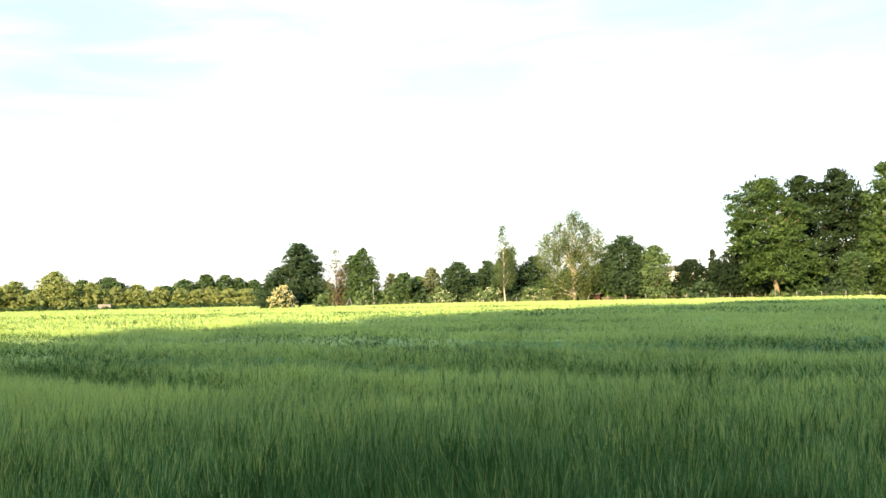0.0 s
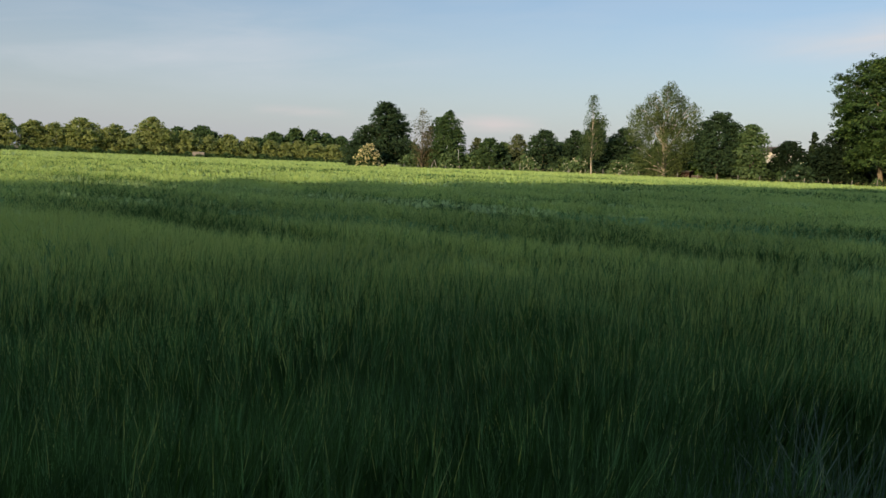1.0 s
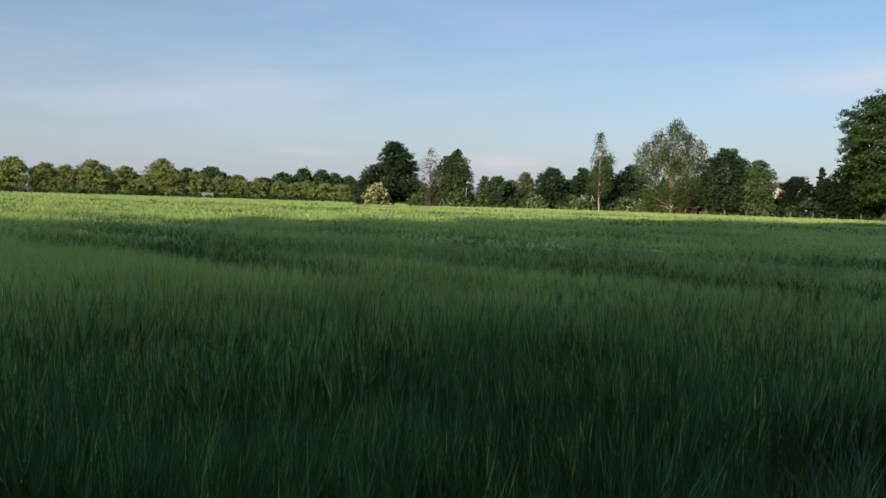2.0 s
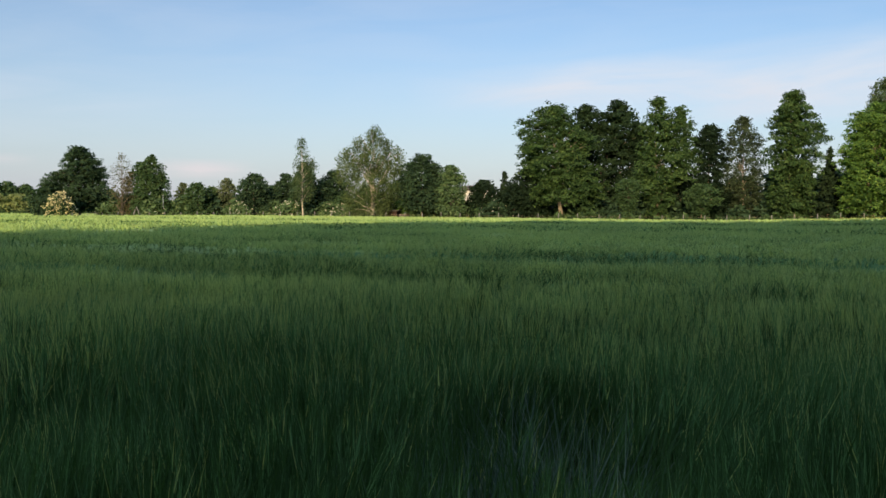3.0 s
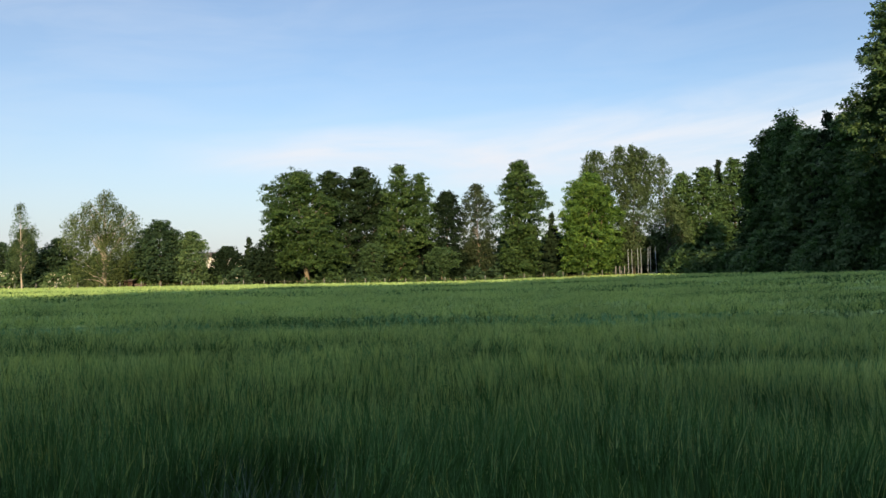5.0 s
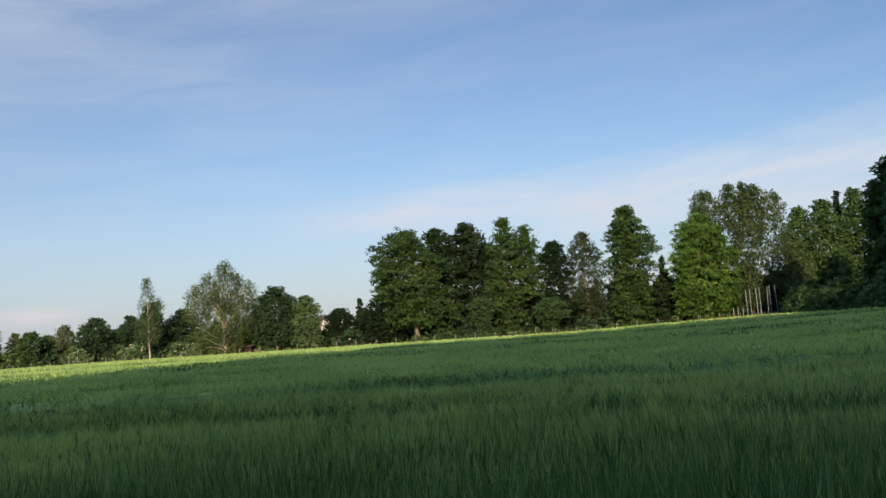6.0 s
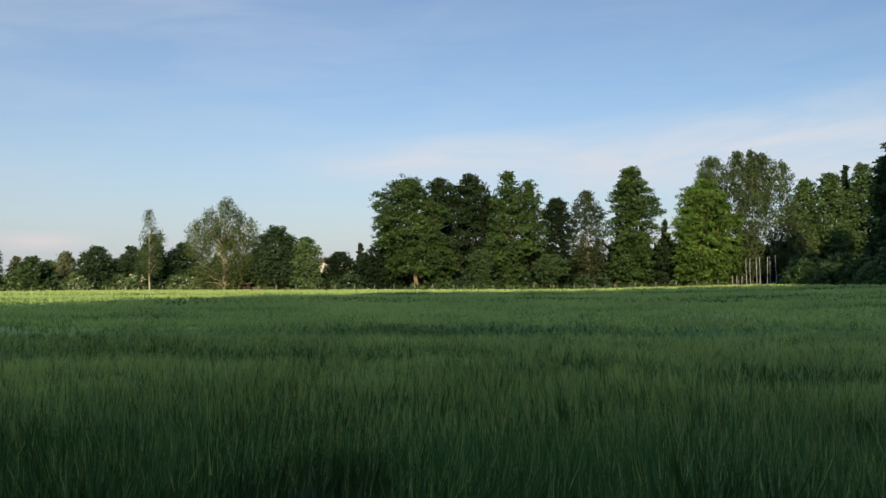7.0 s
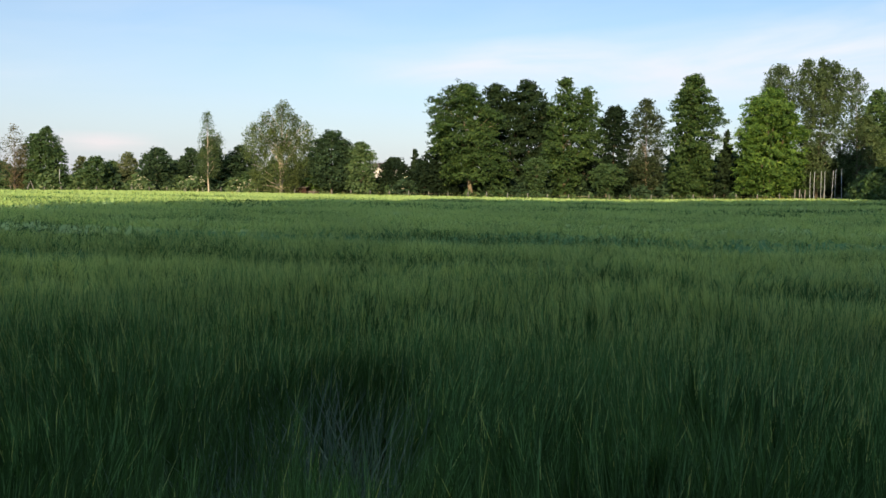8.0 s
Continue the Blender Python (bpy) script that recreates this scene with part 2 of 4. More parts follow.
WOOD = 37.3                           # metres from the origin to the wood's edge, along ALONG


def smooth(a, b, v):
    k = np.clip((v - a) / (b - a), 0, 1)
    return k * k * (3 - 2 * k)


def rise(x, y):
    """Height of the ground: level, with a low swell towards the wood and a gentle fall at the far left."""
    along = x * ALONG[0] + y * ALONG[1]
    return 0.62 * smooth(4, WOOD, along) - 0.55 * smooth(50, 96, -along)


def spot(along, away):
    """A place from metres along and away."""
    return along * ALONG[0] + away * AWAY[0], along * ALONG[1] + away * AWAY[1]


def mesh_ob(name, verts, quads, material, parent=None, label="", tris=None, second=None, which=None):
    """One mesh object from numpy arrays of points, quads and triangles."""
    verts = np.asarray(verts, np.float32).reshape(-1, 3)
    quads = np.zeros((0, 4), np.int32) if quads is None else np.asarray(quads, np.int32).reshape(-1, 4)
    tris = np.zeros((0, 3), np.int32) if tris is None else np.asarray(tris, np.int32).reshape(-1, 3)
    me = bpy.data.meshes.new(name)
    me.vertices.add(len(verts))
    me.vertices.foreach_set("co", verts.ravel())
    loops = np.concatenate([quads.ravel(), tris.ravel()]).astype(np.int32)
    me.loops.add(len(loops))
    me.loops.foreach_set("vertex_index", loops)
    starts = np.concatenate([np.arange(len(quads)) * 4, len(quads) * 4 + np.arange(len(tris)) * 3]).astype(np.int32)
    me.polygons.add(len(starts))
    me.polygons.foreach_set("loop_start", starts)
    me.update(calc_edges=True)
    me.materials.append(material)
    if second:
        for m in second:
            me.materials.append(m)
        me.polygons.foreach_set("material_index", np.asarray(which, np.int32))
    ob = new(name, me)
    if parent:
        ob.parent = parent
    if label:
        tagged(ob, label)
    return ob


def part(name, bm, material, parent, label=""):
    """Links a bmesh as one mesh object under a thing."""
    me = bpy.data.meshes.new(name)
    bm.to_mesh(me)
    bm.free()
    me.materials.append(material)
    ob = new(name, me)
    ob.parent = parent
    if label:
        tagged(ob, label)
    return ob


def thing(name, x, y, label, category, group="", turn=0.0, z=None):
    ob = new(name)
    ob.empty_display_size = 0.2
    ob.matrix_basis = pose(x, y, float(rise(x, y)) if z is None else z, 0, 0, turn)
    return tagged(ob, label, category, group)


def tube(points, radii, sides=7):
    """Points and quads of a tapering tube along a line."""
    points = np.asarray(points, float)
    way = np.gradient(points, axis=0)
    way /= np.linalg.norm(way, axis=1)[:, None] + 1e-9
    ref = np.where(np.abs(way[:, 2:3]) > 0.9, [[1.0, 0, 0]], [[0, 0, 1.0]])
    a = np.cross(way, ref)
    a /= np.linalg.norm(a, axis=1)[:, None] + 1e-9
    b = np.cross(way, a)
    th = np.arange(sides) * 2 * np.pi / sides
    ring = points[:, None] + np.asarray(radii)[:, None, None] * (np.cos(th)[None, :, None] * a[:, None] + np.sin(th)[None, :, None] * b[:, None])
    n = len(points)
    i, j = np.meshgrid(np.arange(n - 1), np.arange(sides), indexing="ij")
    k = (j + 1) % sides
    quads = np.stack([i * sides + j, i * sides + k, (i + 1) * sides + k, (i + 1) * sides + j], -1).reshape(-1, 4)
    return ring.reshape(-1, 3), quads


def joined(pieces):
    verts, quads, base = [], [], 0
    for v, q in pieces:
        verts.append(v)
        quads.append(q + base)
        base += len(v)
    return np.concatenate(verts), np.concatenate(quads)


def leaves(rng, centres, normals, size, long=1.5, jitter=0.7, three=False):
    """One small pointed leaf for each centre, facing about along its normal; with three corners or four."""
    n = len(centres)
    nor = normals + rng.normal(0, jitter, (n, 3))
    nor /= np.linalg.norm(nor, axis=1)[:, None] + 1e-9
    t = np.cross(nor, rng.normal(0, 1, (n, 3)))
    t /= np.linalg.norm(t, axis=1)[:, None] + 1e-9
    b = np.cross(nor, t)
    s = (size * rng.uniform(0.6, 1.3, n))[:, None]
    if three:
        v = np.stack([centres - t * s * long / 2 - b * s * 0.55, centres - t * s * long / 2 + b * s * 0.55, centres + t * s * long / 2], 1)
        return v.reshape(-1, 3), np.arange(3 * n).reshape(-1, 3)
    quad = np.stack([centres - t * s * long / 2, centres - b * s * 0.42 + nor * s * 0.12, centres + t * s * long / 2, centres + b * s * 0.42 + nor * s * 0.12], 1)
    return quad.reshape(-1, 3), np.arange(4 * n).reshape(-1, 4)


def unit(v):
    return v / (np.linalg.norm(v, axis=1)[:, None] + 1e-9)


def patchy(x, y, size):
    """Soft random patches of about that size, from 0 to 1."""
    i, j = np.floor(x / size), np.floor(y / size)
    u, v = x / size - i, y / size - j
    u, v = u * u * (3 - 2 * u), v * v * (3 - 2 * v)

    def lot(a, b):
        return np.mod(np.sin(a * 127.1 + b * 311.7) * 43758.5453, 1.0)

    return (lot(i, j) * (1 - u) + lot(i + 1, j) * u) * (1 - v) + (lot(i, j + 1) * (1 - u) + lot(i + 1, j + 1) * u) * v


PROFILES = {  # crown radius against height, both from 0 to 1
    "round": [(0, 0.5), (0.15, 0.84), (0.4, 1.0), (0.65, 0.95), (0.85, 0.68), (0.95, 0.4), (1, 0.12)],
    "dome": [(0, 0.7), (0.2, 0.95), (0.45, 1.0), (0.7, 0.9), (0.88, 0.6), (1, 0.15)],
    "oval": [(0, 0.45), (0.2, 0.8), (0.45, 1.0), (0.7, 0.82), (0.9, 0.45), (1, 0.08)],
    "cone": [(0, 0.7), (0.12, 0.96), (0.3, 1.0), (0.5, 0.9), (0.72, 0.66), (0.88, 0.4), (1, 0.08)],
    "tall": [(0, 0.55), (0.15, 0.82), (0.4, 1.0), (0.68, 0.92), (0.85, 0.64), (1, 0.12)],
    "lime": [(0, 0.55), (0.12, 0.8), (0.3, 0.97), (0.5, 1.0), (0.7, 0.86), (0.87, 0.6), (0.95, 0.4), (1, 0.14)],
    "hornbeam": [(0, 0.5), (0.12, 0.68), (0.35, 0.8), (0.52, 0.98), (0.62, 1.0), (0.75, 0.82), (0.88, 0.5), (1, 0.06)],
    "column": [(0, 0.75), (0.1, 1.0), (0.35, 0.97), (0.6, 0.86), (0.8, 0.64), (0.93, 0.38), (1, 0.1)],
    "bush": [(0, 0.8), (0.25, 1.0), (0.55, 0.92), (0.8, 0.62), (1, 0.15)],
    "vase": [(0, 0.2), (0.25, 0.55), (0.5, 0.88), (0.75, 1.0), (0.9, 0.7), (1, 0.2)],
}


def tree(name, x, y, height, width, label, seed, shape="round", leaf=None, bark=None, base=0.12, dense=1.0, leaf_size=0.17, masses=None, bough=None,
         hang=0.0, trunk=None, category="tree", group="", twigs=14, lobes=0.14, cover=1.6, fill=1.0, sag=0.3, blossom=None, blossoms=0, stem_x=0.0):
    """A tree or shrub: a tapered trunk that forks into limbs, and a crown of boughs. Each bough is a spray of small tufts of leaves that sags at its end.
    masses: the domes that make up the crown, as (sideways, back, bottom, top, width, shape)."""
    rng = np.random.default_rng(seed)
    ob = thing(name, x, y, label, category, group, turn=math.degrees(math.atan2(-x, y)))
    low = height * base
    masses = masses or [(0.0, 0.0, low, height, width, shape)]
    low = min(m[2] for m in masses)
    L0 = bough or min(max(0.14 * width, 0.45), 1.3)
    L0 = max(L0, leaf_size * 1.9)
    ends, ways, inner = [], [], []
    for k, (mx, my, mb, mt, mw, mshape) in enumerate(masses):
        prof, phase = np.array(PROFILES[mshape]), rng.uniform(0, 6.28, 5)
        mh = mt - mb

        def radius(h, th):
            wob = sum(np.sin(th * (j + 1) + phase[j] + h * (4 + 3 * j)) / (j + 1.4) for j in range(5))
            return mw / 2 * np.interp(h, prof[:, 0], prof[:, 1]) * (1 + lobes * wob)

        n = max(int(1.25 * cover * np.pi * mw * (mh + mw * 0.3) * 0.72 / (L0 * L0 * 0.62)), 12)
        h = rng.uniform(0, 1, n * 3)
        h = h[rng.uniform(0, 1, n * 3) < np.interp(h, prof[:, 0], prof[:, 1]) + 0.12][:n]
        h[: max(2, n // 25)] = rng.uniform(0.93, 1.0, max(2, n // 25))
        th = rng.uniform(0, 2 * np.pi, len(h))
        # uneven outline: clumps that stand out, hollows between them, single boughs that reach beyond
        seed_ = seed * 7.3 + k * 31.7
        clump = patchy(th * mw * 0.5 / (L0 * 1.7) + seed_, h * mh / (L0 * 1.35) + seed_, 1.0)
        near = rng.uniform(0, 1, len(h)) < 0.12 + 1.6 * clump
        h, th, clump = h[near], th[near], clump[near]
        out_ = 0.66 + 0.40 * clump - 0.16 * rng.uniform(0, 1, len(h)) ** 2 + 0.2 * (rng.uniform(0, 1, len(h)) < 0.07)
        r = np.maximum(radius(h, th) * out_ - L0 * 0.12, 0.02)
        slope = np.clip((h - 0.45) * 1.9, -0.5, 1.6)
        at = np.stack([mx + np.cos(th) * r, my + np.sin(th) * r, mb + h * mh - L0 * 0.22 * (h > 0.8)], 1)
        way = np.stack([np.cos(th), np.sin(th), slope], 1)
        keep = np.ones(len(at), bool)
        for j, (ox, oy, bb, tt, ww, sh) in enumerate(masses):
            if j != k:
                hh = (at[:, 2] - bb) / (tt - bb)
                pr = np.array(PROFILES[sh])
                keep &= ~((hh > 0.05) & (hh < 0.95) & (np.hypot(at[:, 0] - ox, at[:, 1] - oy) < 0.66 * ww / 2 * np.interp(hh, pr[:, 0], pr[:, 1])))
        ends.append(at[keep])
        ways.append(unit(way[keep]))
        m = int(fill * np.pi * mw * mh * 0.5 / (leaf_size * leaf_size * 5.0))
        hh, tt = rng.uniform(0.04, 0.9, m), rng.uniform(0, 6.28, m)
        rr = radius(hh, tt) * (0.2 + 0.38 * rng.uniform(0, 1, m))
        inner.append(np.stack([mx + np.cos(tt) * rr, my + np.sin(tt) * rr, mb + hh * mh], 1))
    end, way, inner = np.concatenate(ends), np.concatenate(ways), np.concatenate(inner)
    n = len(end)
    # each bough: tufts strung along it and to its sides
    L = L0 * rng.uniform(0.6, 1.35, n)
    flatway = unit(way * [1, 1, 0.45] + [0, 0, 0.10])
    across = unit(np.cross(flatway, [0, 0, 1.0]) + 1e-4)
    tip_way = unit(rng.normal(0, 1, (n, 3)))   # the leaves of one bough face alike
    per = 7
    who = np.repeat(np.arange(n), per)
    s, u = rng.uniform(-0.75, 0.75, len(who)), rng.normal(0, 0.30, len(who))
    tuft = end[who] + flatway[who] * (s * L[who])[:, None] + across[who] * (u * L[who])[:, None]
    tuft[:, 2] += L[who] * (rng.normal(0, 0.13, len(who)) - sag * np.clip(s + 0.35, 0, 2) ** 2 - 0.5 * sag * u * u)
    tr_ = L[who] * 0.27 * rng.uniform(0.7, 1.3, len(who))
    count = np.maximum((dense * 2.6 * (tr_ / leaf_size) ** 2 + rng.uniform(0, 1, len(who))).astype(int), 0 if dense < 0.5 else 1)
    of = np.repeat(np.arange(len(who)), count)
    d = unit(rng.normal(0, 1, (len(of), 3)))
    at = tuft[of] + d * (tr_[of] * rng.uniform(0.25, 1.15, len(of)))[:, None] * [1, 1, 0.6]
    if hang:  # weeping twigs below each tuft
        string = rng.uniform(0, 1, len(of))
        at = tuft[of] + d * [0.13, 0.13, 0.05] + np.stack([0.10 * d[:, 0] * string, 0.10 * d[:, 1] * string, -string * hang * rng.uniform(0.5, 1.3, len(tuft))[of]], 1)
    out = d * 0.32 + tip_way[who[of]] * 0.5 + way[who[of]] * 0.2 + [0, 0, 0.55]
    at[:, 2] = np.maximum(at[:, 2], 0.06)
    v, q = leaves(rng, at, out, leaf_size, 1.5 if not hang else 1.9, 0.3, True)
    if len(inner):
        v2, q2 = leaves(rng, inner, rng.normal(0, 1, inner.shape), leaf_size * 2.6, 1.3, three=True)
        v, q = np.concatenate([v, v2]), np.concatenate([q, q2 + len(v)])
    mesh_ob("crown", v, None, leaf or LEAF_MID, ob, tris=q)
    # trunk, the limbs that carry each dome, and lesser limbs to the boughs
    tr = trunk or max(0.05, height * 0.017)
    mx, my, mb, mt = masses[0][:4]
    tall = mb + (mt - mb) * (0.82 if shape != "bush" else 0.6)
    zs = np.linspace(-0.15, tall, 9)
    k = np.clip(zs / tall, 0, 1) ** 1.3
    line = np.stack([stem_x + (mx - stem_x) * k + np.cumsum(rng.normal(0, tr * 0.22, 9)), my * k + np.cumsum(rng.normal(0, tr * 0.22, 9)), zs], 1)
    line[0, :2] = line[1, :2] = stem_x, 0
    rads = tr * np.interp(zs, [-0.15, 0.3, low + (tall - low) * 0.35, tall], [1.45, 1.0, 0.68, 0.12])
    pieces = [tube(line, rads, 8)]

    def limb(goal, rise_, thin):
        z0 = np.clip(goal[2] - rise_, max(low * 0.9, 0.3), tall * 0.85)
        start = np.array([np.interp(z0, zs, line[:, 0]), np.interp(z0, zs, line[:, 1]), z0])
        t = np.linspace(0, 1, 7)[:, None]
        mid = start + (goal - start) * t + np.array([0, 0, 0.10 * np.linalg.norm(goal - start)]) * np.sin(t * np.pi)
        mid[1:-1] += rng.normal(0, 0.02 * np.linalg.norm(goal - start), (5, 3))
        pieces.append(tube(mid, np.interp(z0, zs, rads) * thin * np.linspace(1, 0.18, 7), 5))

    for ox, oy, bb, tt, ww, sh in masses[1:]:
        limb(np.array([ox, oy, bb + 0.8 * (tt - bb)]), 0.75 * (tt - bb) + 0.5 * math.hypot(ox - mx, oy - my), 0.75)
    for j in rng.choice(n, min(twigs, n), replace=False):
        limb(end[j], 0.5 + rng.uniform(0.5, 1.1) * np.hypot(end[j][0] - mx, end[j][1] - my), 0.5)
    v, q = joined(pieces)
    mesh_ob("trunk", v, q, bark or BARK, ob)
    if blossom:
        outer = np.where((at - tuft.mean(0))[:, 1] < 0.3 * width)[0]
        pick = rng.choice(outer, min(blossoms, len(outer)), replace=False)
        bc = at[pick] + out[pick] * 0.14
        who2 = np.repeat(np.arange(len(bc)), 4)
        v, q = leaves(rng, bc[who2] + rng.normal(0, 0.09, (len(who2), 3)), np.tile([0, -0.6, 0.8], (len(who2), 1)), 0.13, 1.1, 0.4)
        mesh_ob("blossom", v, q, blossom, ob, "clusters of pale blossom")
    return ob


def conifer(name, x, y, height, width, label, seed, group="", leaf=None, base=0.04):
    """A spruce: whorls of drooping boughs with hanging needles round a straight trunk."""
    rng = np.random.default_rng(seed)
    ob = thing(name, x, y, label, "conifer", group)
    R = width / 2
    cs, ns = [], []
    whorls = int(height / 0.42)
    pieces = [tube([[0, 0, -0.15], [0, 0, height * 0.5], [0, 0, height * 0.99]], [height * 0.016, height * 0.01, 0.02], 7)]
    for w in range(whorls):
        h = base + (1 - base) * (w + rng.uniform(0, 0.6)) / whorls
        reach = R * (1 - h) ** 0.75 * rng.uniform(0.8, 1.12)
        arms = 7 if reach > 0.8 else 5
        for _ in range(arms):
            th = rng.uniform(0, 6.28)
            lng = reach * rng.uniform(0.7, 1.1) + 0.12
            n = max(int(lng / 0.11), 3)
            s = np.linspace(0.12, 1, n)
            px = np.stack([np.cos(th) * lng * s, np.sin(th) * lng * s, h * height - lng * 0.30 * s + lng * 0.16 * s ** 3], 1)
            px = np.repeat(px, 3, 0) + rng.normal(0, 0.10, (n * 3, 3)) * [1, 1, 0.8]
            px[:, 2] -= rng.uniform(0, 0.25, len(px))
            cs.append(px)
            ns.append(np.tile([np.cos(th) * 0.5, np.sin(th) * 0.5, 0.6], (len(px), 1)))
    cs, ns = np.concatenate(cs), np.concatenate(ns)
    if len(cs) > 9000:
        pick = rng.choice(len(cs), 9000, replace=False)
        cs, ns = cs[pick], ns[pick]
    v, q = leaves(rng, cs, ns, 0.27, 2.2, 0.6, True)
    mesh_ob("crown", v, None, leaf or NEEDLES, ob, tris=q)
    v, q = joined(pieces)
    mesh_ob("trunk", v, q, BARK, ob)
    return ob


# ---- ground ----
def build_ground():
    """One sheet to the horizon, finer near the field."""
    g = np.concatenate([-np.geomspace(4000, 180, 10), np.linspace(-160, 160, 81), np.geomspace(180, 4000, 10)])
    gx, gy = np.meshgrid(g, g, indexing="ij")
    n = len(g)
    pts = np.stack([gx, gy, rise(gx, gy)], -1).reshape(-1, 3)
    i, j = np.meshgrid(np.arange(n - 1), np.arange(n - 1), indexing="ij")
    q = np.stack([i * n + j, (i + 1) * n + j, (i + 1) * n + j + 1, i * n + j + 1], -1).reshape(-1, 4)
    ob = mesh_ob("ground", pts, q, SOIL)
    for p in ob.data.polygons:
        p.use_smooth = True
    tagged(ob, "dark earth and rough grass ground under the fields", "ground", kind="structure")


build_ground()


# ---- the barley field ----
DIPS = ((6.6, 0.12, 0.4), (8.7, 0.26, 0.5), (11.0, 0.18, 0.4), (13.6, 0.28, 0.65), (18.5, 0.30, 0.9), (24.5, 0.26, 1.1), (33.0, 0.2, 1.4), (42.0, 0.26, 1.7), (60.0, 0.2, 2.4))


def dip(along, away, at, half):
    """A wheel track or hollow along the field, as 1 in its middle and 0 beside it."""
    wander = 0.15 * np.sin(along * 0.5 + at) + 0.08 * np.sin(along * 1.3 + 1)
    return np.exp(-((away - at - wander) / half) ** 2) * (0.72 + 0.28 * np.sin(along * 0.6 + at))


def shade_strips(x, y):
    """Strips behind the hollows, ears thinned so that darker blades paint in shade: 1 where darkest."""
    along, away = x * ALONG[0] + y * ALONG[1], x * AWAY[0] + y * AWAY[1]
    g = 0 * x
    for at, _, half in DIPS:
        g = np.maximum(g, dip(along, away, at + half, half * 1.7))
    return g


def gap_near(x, y):
    """A beaten-down patch close to the path: 1 where the crop is gone."""
    g = 0 * x
    for cx, cy, rx, ry in ((1.02, 2.45, 0.20, 0.58), (1.17, 3.05, 0.28, 0.38), (0.52, 2.30, 0.16, 0.36), (0.78, 2.75, 0.20, 0.30)):
        g = np.maximum(g, np.exp(-(((x - cx) / rx) ** 2 + ((y - cy) / ry) ** 2) ** 2))
    return g


def crop_height(x, y):
    """Height of the ears over the ground: wheel tracks, long swells, and a thin patch near the path."""
    along, away = x * ALONG[0] + y * ALONG[1], x * AWAY[0] + y * AWAY[1]
    h = 0.80 + 0.05 * np.sin(away * 0.9 + 0.8 * np.sin(along * 0.11)) * smooth(3, 12, away) + 0.03 * np.sin(away * 2.3 + along * 0.35 + 1.0)
    h += 0.02 * np.sin(along * 1.7 + 2.1 * np.sin(away * 0.8)) + 0.015 * np.sin(along * 4.1 - away * 2.9)
    calm = np.interp(np.hypot(x, y), [4, 12], [1.0, 0.4])
    h = h + 0.10 * calm * (patchy(x - 7, y + 3, 0.3) - 0.5) + 0.10 * calm * (patchy(x, y, 0.75) - 0.5) + 0.07 * (patchy(x + 40, y, 1.9) - 0.5)
    for at, depth, half in DIPS:
        h -= depth * dip(along, away, at, half)
    return h - 0.40 * gap_near(x, y)


def strips(root, way, length, width, bend, side, segs):
    """Blades: tapering ribbons from root along way, bending over towards side."""
    n = len(root)
    s = np.linspace(0, 1, segs + 1)
    mid = root[:, None] + way[:, None] * (length[:, None] * s)[..., None] + side[:, None] * (bend[:, None] * s ** 2)[..., None]
    mid[..., 2] -= (np.abs(bend)[:, None] * s ** 2) * 0.45
    across = np.cross(way, side)
    across /= np.linalg.norm(across, axis=1)[:, None] + 1e-9
    w = width[:, None] * np.interp(s, [0, 0.25, 0.6, 1], [0.7, 1.0, 0.75, 0.08])[None]
    v = np.stack([mid - across[:, None] * w[..., None] / 2, mid + across[:, None] * w[..., None] / 2], 2)
    idx = np.arange(n * (segs + 1) * 2).reshape(n, segs + 1, 2)
    q = np.stack([idx[:, :-1, 0], idx[:, :-1, 1], idx[:, 1:, 1], idx[:, 1:, 0]], -1).reshape(-1, 4)
    return v.reshape(-1, 3), q


def scatter(rng, near, far, density, a0=-65, a1=40):
    """Places in the fan of the field between two distances."""
    n = int(density * 0.5 * (far ** 2 - near ** 2) * radians(a1 - a0))
    r, a = np.sqrt(rng.uniform(near ** 2, far ** 2, n)), np.radians(rng.uniform(a0, a1, n))
    x, y = -np.sin(a) * r, np.cos(a) * r
    along, away = x * ALONG[0] + y * ALONG[1], x * AWAY[0] + y * AWAY[1]
    # the field ends short of the fence and the wood; beyond its left end it runs on to the far trees
    bare = np.zeros(n)
    for at, _, half in DIPS:
        bare = np.maximum(bare, dip(along, away, at, half * 0.9))
    ok = (along < WOOD - 0.6) & (away > 0.9) & (rng.uniform(0, 1, n) > 0.2 * bare) & ((away < FENCE - 1.2 - 4.0 * smooth(20, 25, along)) | (along < -92)) & (np.hypot(x, y) < 254)
    return x[ok], y[ok]


def spikes(root, way, length, width, rng):
    """Ear and beard hairs: one slim tapering triangle each."""
    across = unit(np.cross(way, rng.normal(0, 1, way.shape))) * (width / 2)[:, None]
    return np.stack([root - across, root + across, root + way * length[:, None]], 1).reshape(-1, 3)


def sway(px, py, rng, own):
    """The lean of each plant: tufts that lean together, the wind over all, and its own."""
    a, b = patchy(px, py, 0.34) - 0.5, patchy(px + 17.3, py + 9.1, 0.34) - 0.5
    c = patchy(px - 31.0, py + 5.0, 1.3) - 0.5
    k = np.interp(np.hypot(px, py), [4, 14], [0.36, 0.12])
    return np.stack([0.02 + k * a + 0.13 * c, 0.01 + k * b], 1) + rng.normal(0, own, (len(px), 2))


